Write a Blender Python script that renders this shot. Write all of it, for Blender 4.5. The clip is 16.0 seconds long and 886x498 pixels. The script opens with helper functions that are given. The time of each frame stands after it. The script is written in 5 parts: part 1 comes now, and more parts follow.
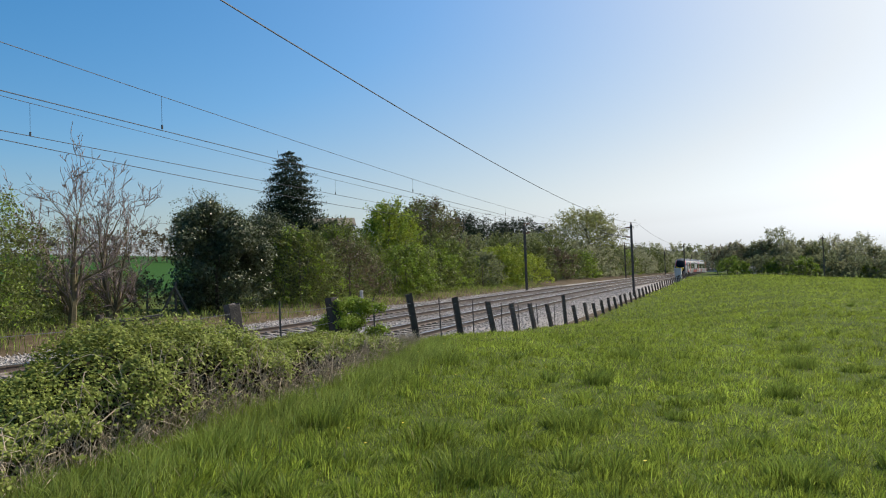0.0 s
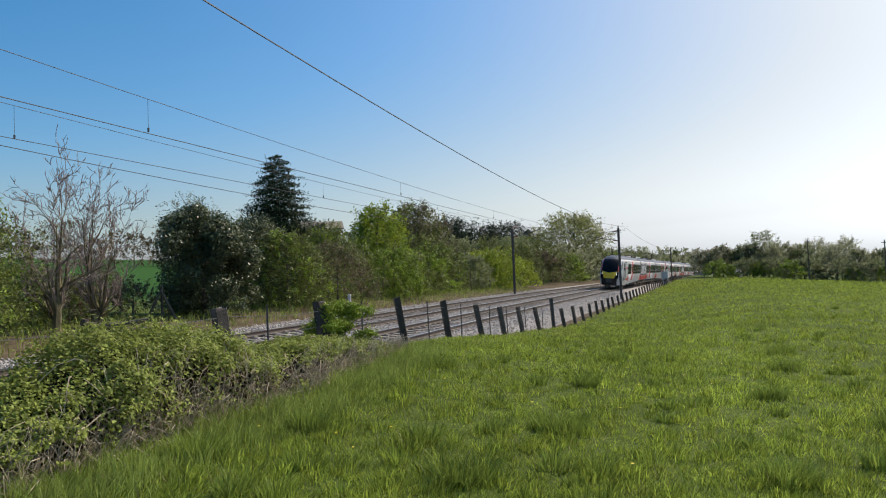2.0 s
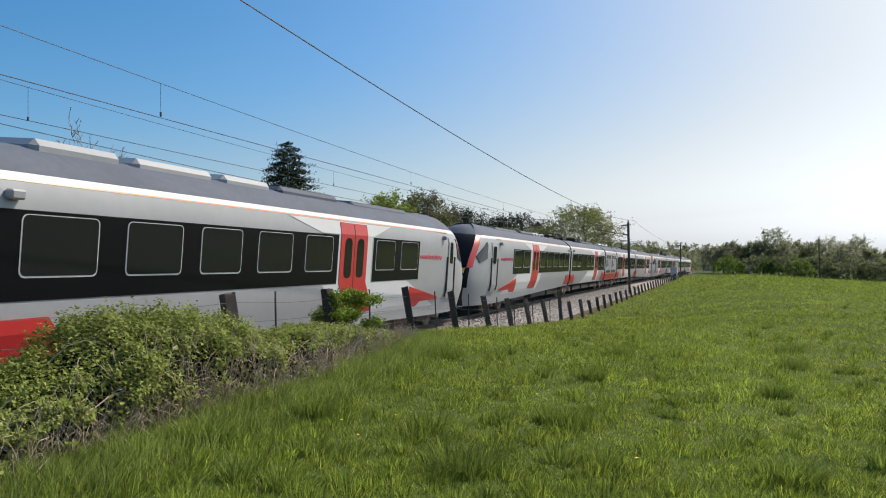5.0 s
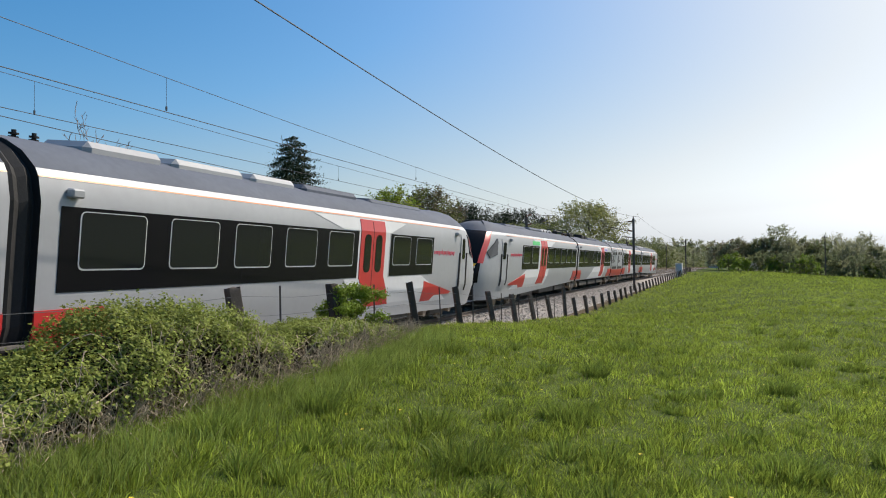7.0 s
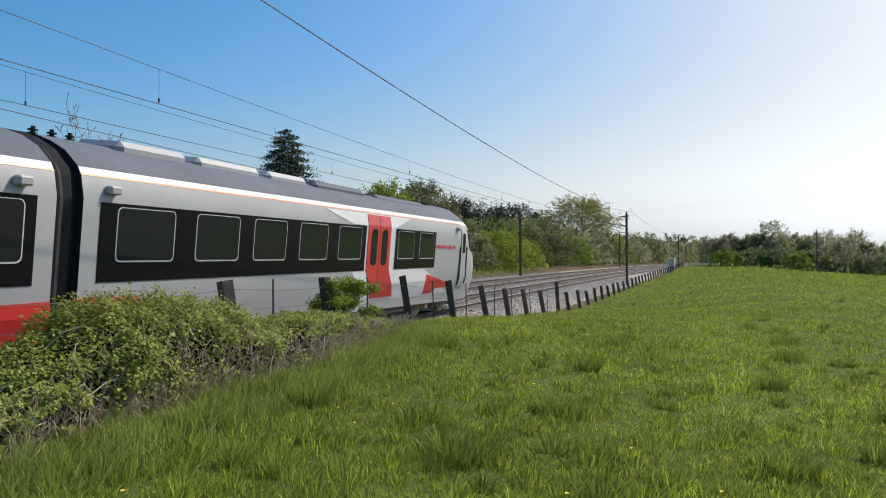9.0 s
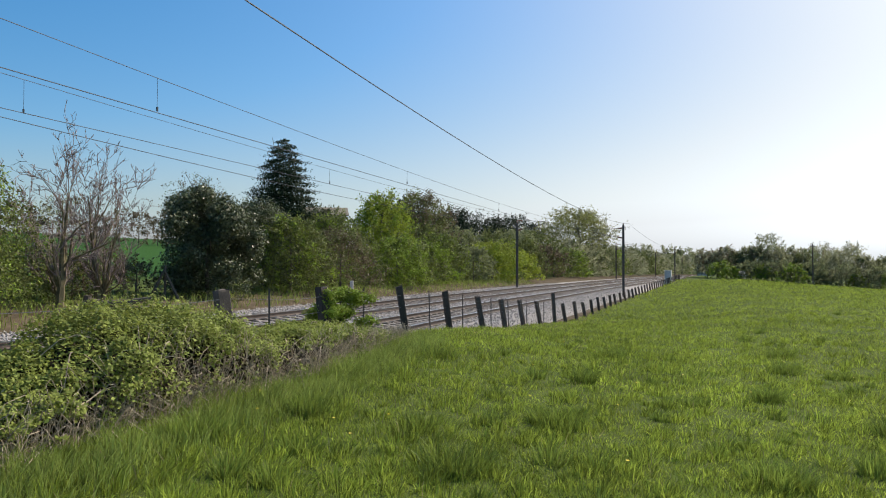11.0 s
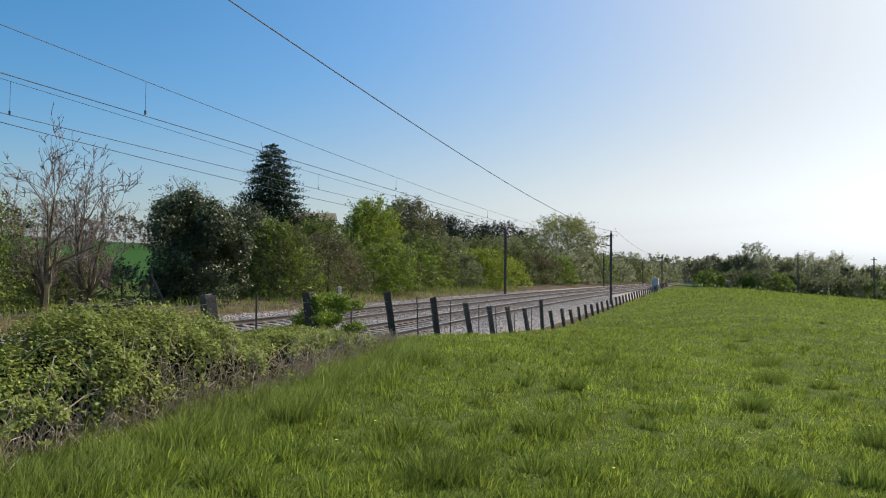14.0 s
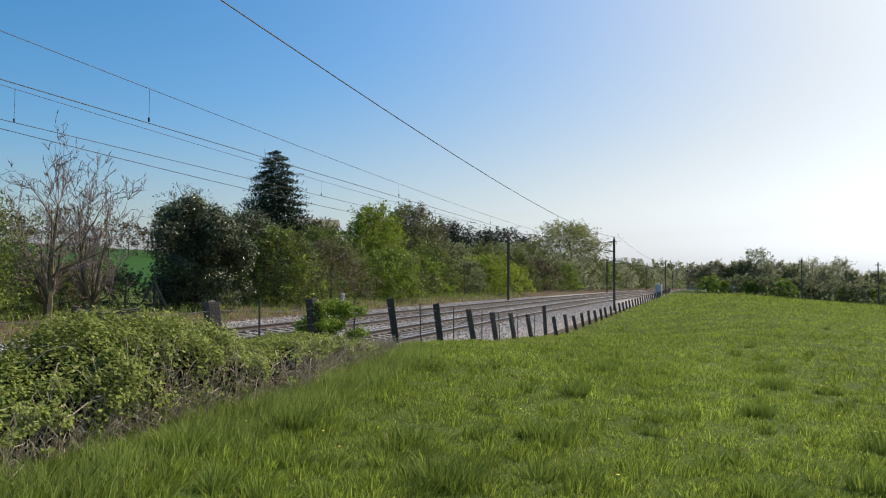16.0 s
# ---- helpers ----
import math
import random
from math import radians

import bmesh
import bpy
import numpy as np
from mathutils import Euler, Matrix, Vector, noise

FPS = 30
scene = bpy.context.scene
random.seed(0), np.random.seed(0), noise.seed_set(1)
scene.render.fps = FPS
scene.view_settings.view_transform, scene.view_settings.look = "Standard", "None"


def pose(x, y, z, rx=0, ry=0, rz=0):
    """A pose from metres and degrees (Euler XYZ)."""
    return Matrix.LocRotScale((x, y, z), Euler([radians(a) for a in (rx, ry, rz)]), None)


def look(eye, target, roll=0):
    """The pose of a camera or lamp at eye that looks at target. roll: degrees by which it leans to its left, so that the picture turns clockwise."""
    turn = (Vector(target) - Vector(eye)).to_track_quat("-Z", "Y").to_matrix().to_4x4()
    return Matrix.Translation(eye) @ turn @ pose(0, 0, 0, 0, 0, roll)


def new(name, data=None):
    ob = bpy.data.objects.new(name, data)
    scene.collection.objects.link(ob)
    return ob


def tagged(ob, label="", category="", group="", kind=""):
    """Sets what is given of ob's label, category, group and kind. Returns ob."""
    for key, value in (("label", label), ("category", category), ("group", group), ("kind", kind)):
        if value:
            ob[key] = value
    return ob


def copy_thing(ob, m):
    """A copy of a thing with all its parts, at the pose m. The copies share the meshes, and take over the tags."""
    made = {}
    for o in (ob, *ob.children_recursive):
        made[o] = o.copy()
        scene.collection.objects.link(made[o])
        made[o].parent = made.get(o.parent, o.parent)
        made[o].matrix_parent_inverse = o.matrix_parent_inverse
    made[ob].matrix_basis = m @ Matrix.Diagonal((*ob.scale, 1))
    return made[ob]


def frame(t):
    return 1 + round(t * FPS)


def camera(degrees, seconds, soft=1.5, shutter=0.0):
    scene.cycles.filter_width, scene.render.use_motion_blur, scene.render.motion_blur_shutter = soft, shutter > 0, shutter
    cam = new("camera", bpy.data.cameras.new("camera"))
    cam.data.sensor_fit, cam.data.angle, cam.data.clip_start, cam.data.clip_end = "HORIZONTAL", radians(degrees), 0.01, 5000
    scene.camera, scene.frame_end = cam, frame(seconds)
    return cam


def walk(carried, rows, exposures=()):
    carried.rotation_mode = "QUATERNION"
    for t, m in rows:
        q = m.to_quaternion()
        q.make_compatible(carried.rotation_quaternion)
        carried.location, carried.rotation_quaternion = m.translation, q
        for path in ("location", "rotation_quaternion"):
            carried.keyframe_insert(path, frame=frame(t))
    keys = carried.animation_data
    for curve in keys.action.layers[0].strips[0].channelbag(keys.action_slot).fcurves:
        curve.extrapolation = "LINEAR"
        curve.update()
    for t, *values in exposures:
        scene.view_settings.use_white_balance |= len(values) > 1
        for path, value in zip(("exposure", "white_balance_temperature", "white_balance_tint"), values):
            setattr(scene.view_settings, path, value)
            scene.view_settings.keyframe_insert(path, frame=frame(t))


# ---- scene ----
cam = camera(64.0, 16.0, soft=1.05)
EYE = (0.17, -0.06, 2.62)  # metres over the near rail heads
PATH = [
    (0.0, 92.01, 2.00, 0.23), (0.5, 92.39, 2.31, -0.40), (1.0, 92.41, 2.38, -0.30), (1.5, 92.61, 2.24, -0.29),
    (2.0, 92.26, 2.07, -0.73), (2.5, 91.81, 1.87, -0.73), (3.0, 91.94, 1.64, -0.39), (3.5, 91.36, 1.40, -0.43),
    (4.0, 91.80, 1.12, -0.38), (6.5, 90.93, 0.54, 0.26), (7.0, 91.13, 0.52, 0.31), (7.5, 90.88, 0.42, 0.10),
    (8.0, 90.64, 0.37, -0.17), (10.5, 90.65, -0.03, -0.34), (11.0, 91.49, -0.15, -0.49), (11.5, 90.78, -0.42, 0.22),
    (12.0, 90.35, -0.51, -1.83), (12.5, 92.23, -0.48, -3.19), (13.0, 92.30, -0.52, -2.49), (13.5, 92.67, -0.51, -1.68),
    (14.0, 92.01, -0.58, -1.44), (14.5, 91.21, -0.66, -1.40), (15.0, 92.30, -0.53, -1.40), (15.5, 92.03, -0.52, -1.11),
    (16.0, 92.51, -0.48, -1.20),
]
walk(cam, [(t, pose(*EYE, rx, ry, rz)) for t, rx, ry, rz in PATH], [(0.0, 0.03, 6750, 11), (4.0, 0.0, 6750, 11), (6.5, 0.04, 6750, 11), (8.0, 0.04, 6750, 11), (10.5, 0.10, 6750, 11), (12.0, 0.15, 6750, 11), (12.7, -0.02, 6750, 11), (16.0, 0.02, 6750, 11)])

# ---- daylight ----
SUN_AZ, SUN_EL = 54.0, 46.0  # degrees to the right of ahead, and over the horizon
world = bpy.data.worlds.new("world")
scene.world = world
world.use_nodes = True
wn = world.node_tree.nodes
sky = wn.new("ShaderNodeTexSky")
sky.sky_type = "NISHITA"
sky.sun_disc = False
sky.sun_elevation = radians(SUN_EL)
sky.sun_rotation = radians(SUN_AZ)
sky.air_density, sky.dust_density, sky.ozone_density = 1.0, 2.2, 3.0
wn["Background"].inputs[1].default_value = 0.151
rich = wn.new("ShaderNodeHueSaturation")
rich.inputs["Saturation"].default_value = 1.46
rich.inputs["Hue"].default_value = 0.494
world.node_tree.links.new(sky.outputs[0], rich.inputs["Color"])
# white haze: the sky is nowhere yellower than white
_sep, _com = wn.new("ShaderNodeSeparateColor"), wn.new("ShaderNodeCombineColor")
_hz = [wn.new("ShaderNodeMath") for _ in range(4)]
for _n, _op, _k in zip(_hz, ("MULTIPLY", "MULTIPLY", "MAXIMUM", "MAXIMUM"), (1.12, 1.05, 0, 0)):
    _n.operation = _op
    _n.inputs[1].default_value = _k
_ln = world.node_tree.links
_ln.new(rich.outputs[0], _sep.inputs[0])
_ln.new(_sep.outputs[0], _hz[0].inputs[0])
_ln.new(_sep.outputs[1], _hz[1].inputs[0])
_ln.new(_hz[0].outputs[0], _hz[2].inputs[0])
_ln.new(_hz[1].outputs[0], _hz[2].inputs[1])
_ln.new(_hz[2].outputs[0], _hz[3].inputs[0])
_ln.new(_sep.outputs[2], _hz[3].inputs[1])
_ln.new(_sep.outputs[0], _com.inputs[0])
_gr = wn.new("ShaderNodeMath")
_gr.operation = "MAXIMUM"
_gm = wn.new("ShaderNodeMath")
_gm.operation = "MULTIPLY"
_gm.inputs[1].default_value = 1.05
_ln.new(_sep.outputs[0], _gm.inputs[0])
_ln.new(_gm.outputs[0], _gr.inputs[0])
_ln.new(_sep.outputs[1], _gr.inputs[1])
_ln.new(_gr.outputs[0], _com.inputs[1])
_ln.new(_hz[3].outputs[0], _com.inputs[2])
# paler haze where the sky is brightest, towards the sun
_pale, _much, _mix = wn.new("ShaderNodeVectorMath"), wn.new("ShaderNodeMapRange"), wn.new("ShaderNodeMix")
_pale.operation = "SCALE"
_pale.inputs[0].default_value = (0.85, 0.925, 0.985)
_mix.data_type = "RGBA"
_much.inputs[1].default_value, _much.inputs[2].default_value = 2.8, 6.0
_much.inputs[3].default_value, _much.inputs[4].default_value = 0.0, 0.85
_ln.new(_gr.outputs[0], _pale.inputs["Scale"])
_ln.new(_gr.outputs[0], _much.inputs[0])
_ln.new(_much.outputs[0], _mix.inputs[0])
_ln.new(_com.outputs[0], _mix.inputs[6])
_ln.new(_pale.outputs[0], _mix.inputs[7])
_ln.new(_mix.outputs[2], wn["Background"].inputs[0])
sun = new("sun", bpy.data.lights.new("sun", "SUN"))
sun.data.energy, sun.data.angle, sun.data.color = 4.7, radians(0.6), (1.0, 0.91, 0.78)
_az, _el = radians(SUN_AZ), radians(SUN_EL)
sun.matrix_world = look((60, 30, 60), Vector((60, 30, 60)) - Vector((math.sin(_az) * math.cos(_el), math.cos(_az) * math.cos(_el), math.sin(_el))))


# ---- materials ----
def material(name, colour, rough=0.8, metal=0.0, spread=0.25, scale=6.0, fine=60.0, bump=0.2, per_island=0.0, per_object=0.0, coat=0.0, specular=0.5, through_light=0.0):
    """A surface with two scales of variation, in object space, and fine relief."""
    m = bpy.data.materials.new(name)
    m.use_nodes = True
    nt = m.node_tree
    b = nt.nodes["Principled BSDF"]
    b.inputs["Roughness"].default_value, b.inputs["Metallic"].default_value = rough, metal
    b.inputs["Specular IOR Level"].default_value = specular
    b.inputs["Coat Weight"].default_value = coat
    tc = nt.nodes.new("ShaderNodeTexCoord")

    def mixed(socket, factor, dark, light):
        mx = nt.nodes.new("ShaderNodeMix")
        mx.data_type, mx.blend_type = "RGBA", "MULTIPLY"
        mx.inputs[0].default_value = 1.0
        ramp = nt.nodes.new("ShaderNodeMapRange")
        ramp.inputs[3].default_value, ramp.inputs[4].default_value = dark, light
        nt.links.new(factor, ramp.inputs[0])
        nt.links.new(socket, mx.inputs[6])
        nt.links.new(ramp.outputs[0], mx.inputs[7])
        return mx.outputs[2]

    rgb = nt.nodes.new("ShaderNodeRGB")
    rgb.outputs[0].default_value = (*colour, 1)
    out = rgb.outputs[0]
    if spread:
        for sc, sp in ((scale, spread), (fine, spread * 0.7)):
            n = nt.nodes.new("ShaderNodeTexNoise")
            n.inputs["Scale"].default_value, n.inputs["Detail"].default_value = sc, 5
            nt.links.new(tc.outputs["Object"], n.inputs["Vector"])
            out = mixed(out, n.outputs[0], 1 - 1.6 * sp, 1 + 1.6 * sp)
    if per_island:
        g = nt.nodes.new("ShaderNodeNewGeometry")
        out = mixed(out, g.outputs["Random Per Island"], 1 - per_island, 1 + per_island)
    if per_object:
        g = nt.nodes.new("ShaderNodeObjectInfo")
        out = mixed(out, g.outputs["Random"], 1 - per_object, 1 + per_object)
    nt.links.new(out, b.inputs["Base Color"])
    if bump:
        n = nt.nodes.new("ShaderNodeTexNoise")
        n.inputs["Scale"].default_value, n.inputs["Detail"].default_value = fine, 6
        nt.links.new(tc.outputs["Object"], n.inputs["Vector"])
        bp = nt.nodes.new("ShaderNodeBump")
        bp.inputs["Strength"].default_value, bp.inputs["Distance"].default_value = bump, 0.02
        nt.links.new(n.outputs[0], bp.inputs["Height"])
        nt.links.new(bp.outputs[0], b.inputs["Normal"])
    if through_light:
        tr = nt.nodes.new("ShaderNodeBsdfTranslucent")
        nt.links.new(out, tr.inputs[0])
        ms = nt.nodes.new("ShaderNodeMixShader")
        ms.inputs[0].default_value = through_light
        nt.links.new(b.outputs[0], ms.inputs[1])
        nt.links.new(tr.outputs[0], ms.inputs[2])
        nt.links.new(ms.outputs[0], nt.nodes["Material Output"].inputs[0])
    return m


def leaf_material(name, colour, vary=0.45, shine=0.45, light=0.35, gloss=0.14):
    return material(name, colour, rough=shine, spread=0.22, scale=0.5, fine=3.0, bump=0, per_island=vary, through_light=light, specular=gloss)


M = dict(
    ballast=material("ballast", (0.27, 0.245, 0.225), 0.95, spread=0.30, scale=1.1, fine=22, bump=0.9),
    stone=material("ballast_stone", (0.32, 0.295, 0.275), 0.95, spread=0.15, scale=0.7, fine=12, bump=0.3, per_island=0.5),
    rail_side=material("rusty_rail", (0.085, 0.062, 0.05), 0.85, spread=0.25, scale=3, fine=40),
    rail_top=material("polished_rail_head", (0.55, 0.55, 0.55), 0.28, metal=1.0, spread=0.08, scale=2, fine=30, bump=0.05),
    sleeper=material("weathered_sleeper", (0.20, 0.17, 0.145), 0.9, spread=0.3, scale=4, fine=40, per_object=0.25),
    post=material("weathered_post_timber", (0.075, 0.060, 0.050), 0.9, spread=0.35, scale=5, fine=45, bump=0.7, per_object=0.3),
    wire=material("galvanised_wire", (0.16, 0.16, 0.17), 0.5, metal=0.6, spread=0.1, bump=0),
    copper=material("dark_copper_wire", (0.050, 0.055, 0.065), 0.6, metal=0.3, spread=0.1, bump=0),
    mast=material("dark_galvanised_mast", (0.095, 0.085, 0.08), 0.7, metal=0.3, spread=0.25, scale=2, fine=30),
    insulator=material("brown_insulator", (0.12, 0.05, 0.03), 0.3, spread=0.1, bump=0),
    bark=material("grey_brown_bark", (0.115, 0.095, 0.075), 0.95, spread=0.3, scale=3, fine=30, bump=0.8),
    bark_lichen=material("lichened_bark", (0.155, 0.130, 0.066), 0.95, spread=0.45, scale=2.2, fine=14, bump=0.7),
    twig=material("grey_twig", (0.25, 0.19, 0.17), 0.9, spread=0.25, scale=4, bump=0),
    dry_stem=material("dry_bramble_stem", (0.40, 0.325, 0.235), 0.85, spread=0.2, scale=4, bump=0, per_island=0.5),
    grass=material("grass_blade", (0.228, 0.290, 0.046), 0.55, spread=0.35, scale=0.35, fine=2.5, bump=0, per_island=0.68, through_light=0.55, specular=0.08),
    tuft=material("coarse_grass_blade", (0.225, 0.285, 0.068), 0.55, spread=0.3, scale=0.5, fine=3, bump=0, per_island=0.5, through_light=0.5, specular=0.12),
    dark_tuft=material("dark_grass_blade", (0.178, 0.236, 0.045), 0.5, spread=0.3, scale=0.5, fine=3, bump=0, per_island=0.5, through_light=0.4, specular=0.12),
    straw=material("dry_grass", (0.36, 0.30, 0.15), 0.8, spread=0.2, scale=1, fine=5, bump=0, per_island=0.4, through_light=0.25),
    leaf_bramble=leaf_material("bramble_leaf", (0.232, 0.272, 0.064), shine=0.62),
    leaf_fresh=leaf_material("fresh_hawthorn_leaf", (0.205, 0.285, 0.040)),
    leaf_yellow=leaf_material("yellow_green_leaf", (0.265, 0.320, 0.040)),
    leaf_dull=leaf_material("dull_olive_leaf", (0.145, 0.170, 0.052)),
    leaf_brown=leaf_material("brown_bud_twigs", (0.150, 0.120, 0.072)),
    leaf_ivy=leaf_material("glossy_ivy_leaf", (0.082, 0.100, 0.044), vary=0.55, shine=0.42, light=0.18, gloss=0.36),
    leaf_fir=leaf_material("dark_conifer_needle", (0.022, 0.038, 0.018), vary=0.4, shine=0.6, light=0.08),
    leaf_oak=leaf_material("pale_oak_leaf", (0.240, 0.255, 0.085), light=0.45),
    # these two are paled and greyed: distance haze is put into the leaf colour
    leaf_hazed=leaf_material("haze_paled_leaf", (0.300, 0.310, 0.190), light=0.6, shine=0.9),
    leaf_hazed_dark=leaf_material("haze_paled_dark_leaf", (0.215, 0.240, 0.125), light=0.55, shine=0.9),
    # near-black brown: the shade within the brambles, put into a colour
    shade_leaf=leaf_material("bramble_inner_shade", (0.055, 0.042, 0.028), vary=0.5, shine=0.8, light=0.05),
    blossom=leaf_material("white_blossom", (0.60, 0.58, 0.52), vary=0.2),
    flower=material("buttercup", (0.75, 0.55, 0.02), 0.5, spread=0.05, bump=0),
    dark_earth=material("dark_earth", (0.06, 0.05, 0.035), 0.95, spread=0.3, scale=3, fine=30),
    cabinet=material("grey_painted_steel", (0.50, 0.51, 0.51), 0.6, spread=0.15, scale=2, fine=20, bump=0.1),
    pale_concrete=material("pale_concrete", (0.50, 0.48, 0.44), 0.9, spread=0.2, scale=4, fine=40),
    roof_felt=material("brown_roof_felt", (0.19, 0.165, 0.125), 0.9, spread=0.25, scale=2, fine=25),
    t_white=material("white_train_paint", (0.62, 0.63, 0.645), 0.5, spread=0.05, scale=0.8, fine=6, bump=0, specular=0.3),
    t_grey=material("light_grey_train_paint", (0.345, 0.356, 0.372), 0.45, spread=0.06, scale=0.8, fine=6, bump=0, specular=0.35),
    t_mid=material("mid_grey_train_paint", (0.30, 0.31, 0.33), 0.35, spread=0.07, scale=0.8, fine=6, bump=0, coat=0.2),
    t_roof=material("blue_grey_roof_paint", (0.110, 0.124, 0.155), 0.75, spread=0.14, scale=0.7, fine=8, bump=0.1, specular=0.15),
    t_red=material("red_train_paint", (0.50, 0.030, 0.028), 0.40, spread=0.06, scale=0.8, fine=6, bump=0, coat=0.1),
    t_orange=material("orange_line_paint", (0.72, 0.26, 0.09), 0.4, spread=0.05, bump=0),
    t_yellow=material("yellow_front_paint", (0.83, 0.50, 0.01), 0.35, spread=0.05, scale=1, bump=0, coat=0.3),
    t_black=material("black_window_band", (0.008, 0.008, 0.010), 0.25, spread=0.0, bump=0, specular=0.12),
    t_glass=material("dark_tinted_glass", (0.016, 0.018, 0.020), 0.07, spread=0.0, bump=0, specular=0.3),
    t_screen=material("black_windscreen_glass", (0.008, 0.009, 0.011), 0.08, spread=0.0, bump=0, specular=0.12),
    t_rubber=material("black_gangway_rubber", (0.014, 0.014, 0.015), 0.75, spread=0.2, scale=3, fine=25),
    t_under=material("dusty_underframe", (0.075, 0.068, 0.060), 0.85, spread=0.35, scale=3, fine=25),
    t_wheel=material("brown_wheel_steel", (0.24, 0.195, 0.15), 0.75, metal=0.2, spread=0.3, scale=4, fine=30),
    t_alu=material("pale_window_frame", (0.58, 0.59, 0.60), 0.4, metal=0.2, spread=0.05, bump=0),
    t_vent=material("dark_mesh_vent", (0.030, 0.030, 0.029), 0.8, spread=0.12, scale=6, fine=60, bump=0.3),
    t_louvre=material("grey_fine_louvre", (0.075, 0.075, 0.074), 0.7, spread=0.10, scale=6, fine=80, bump=0.3),
    t_silver=material("polished_silencer_steel", (0.78, 0.77, 0.74), 0.22, metal=1.0, spread=0.10, scale=3, fine=20, bump=0.1),
    t_lilac=material("blue_lilac_panel", (0.10, 0.08, 0.45), 0.4, spread=0.05, bump=0),
    t_green=material("green_panel", (0.02, 0.50, 0.10), 0.4, spread=0.05, bump=0),
    t_sign=material("red_lettering", (0.62, 0.05, 0.10), 0.4, spread=0.05, bump=0),
)
_lamp = bpy.data.materials.new("lit_headlamp")
_lamp.use_nodes = True
_b = _lamp.node_tree.nodes["Principled BSDF"]
_b.inputs["Base Color"].default_value = (0.9, 0.9, 0.85, 1)
_b.inputs["Emission Color"].default_value = (1.0, 0.95, 0.85, 1)
_b.inputs["Emission Strength"].default_value = 3.0
M["t_lamp"] = _lamp

# ---- the line's course: curvature to the right, per metre, along the distance s ahead of the camera ----
LATERAL, HEADING = 9.504, radians(18.575)
_S = np.arange(-620, 720.01, 0.5)
_k = np.interp(_S, [-60, 0, 40, 80, 120, 160, 220, 300, 420], [1.16e-3, 1.0e-3, 0.823e-3, 0.22e-3, 0.457e-3, 0.288e-3, 0.432e-3, 0.62e-3, 0.809e-3])
_zero = int(np.argmin(abs(_S)))
_a = np.cumsum(_k) * 0.5
_a -= _a[_zero]
_u, _v = np.cumsum(np.cos(_a)) * 0.5, np.cumsum(np.sin(_a)) * 0.5
_u, _v = _u - _u[_zero], LATERAL - (_v - _v[_zero])
_az2 = HEADING + _a
_cx = _u * math.sin(HEADING) - _v * math.cos(HEADING)
_cy = _u * math.cos(HEADING) + _v * math.sin(HEADING)


def along(s, off=0.0):
    """x, y and heading (right of +y, radians) at distance s, off metres to the far side of the near track's centre. Arrays too."""
    a = np.interp(s, _S, _az2)
    return np.interp(s, _S, _cx) - off * np.cos(a), np.interp(s, _S, _cy) + off * np.sin(a), a


def on_line(x, y):
    """s and off of a place."""
    x, y = np.asarray(x, float), np.asarray(y, float)
    s = np.clip(x * math.sin(HEADING) + y * math.cos(HEADING), -600, 700)
    for _ in range(6):
        px, py, a = along(s)
        s = np.clip(s + ((x - px) * np.sin(a) + (y - py) * np.cos(a)) * 0.9, -600, 700)
    px, py, a = along(s)
    return s, -(x - px) * np.cos(a) + (y - py) * np.sin(a)


# the land falls to the right of the line's general course; the tracks are canted with it and a little more
TILT, COURSE = math.tan(radians(4.0)), radians(20.0)
CANT = math.tan(radians(1.8))


def rise(x, y):
    """Height of the sloping datum at a place."""
    d = np.asarray(x, float) * math.cos(COURSE) - np.asarray(y, float) * math.sin(COURSE)
    return -np.clip(d, -150, 150) * TILT


def rise_z(x, y):
    return float(rise(x, y))


def smooth(e0, e1, x):
    t = np.clip((x - e0) / (e1 - e0), 0, 1)
    return t * t * (3 - 2 * t)


FENCE_OFF = -3.9


def fence_base(s):
    return np.interp(s, [-30, 0, 8, 14, 17.5, 20.5, 23, 26, 29, 35, 40, 60, 105, 130, 160, 220], [1.0, 1.0, 0.98, 0.82, 0.62, 0.42, 0.20, 0.06, -0.10, -0.46, -0.62, -0.60, -0.2, 0.25, 0.8, 1.0])


def ground(x, y):
    """Height of the ground."""
    x, y = np.asarray(x, float), np.asarray(y, float)
    s, off = on_line(x, y)
    fb = fence_base(s)
    lumps = 0.035 * np.sin(x * 1.7 + 0.6 * np.sin(y * 1.1)) * np.sin(y * 1.3 + 0.8) + 0.03 * np.sin(x * 0.61 + 1) * np.sin(y * 0.47)
    top = 0.95 + 0.22 * smooth(40, 130, np.hypot(x, y)) + lumps * smooth(-0.5, -2.5, off - FENCE_OFF)
    field = fb + (top - fb) * smooth(0.0, 12.0, FENCE_OFF - off)
    cut = -0.62 + (fb + 0.62) * smooth(-3.35, FENCE_OFF, off)
    far = -0.45 + 0.4 * smooth(5.6, 8.5, off) + 1.2 * smooth(60, 300, off)
    z = np.where(off < FENCE_OFF, field, np.where(off < 1.7, cut, far))
    return z + rise(x, y)


def ground_z(x, y):
    return float(ground(x, y))


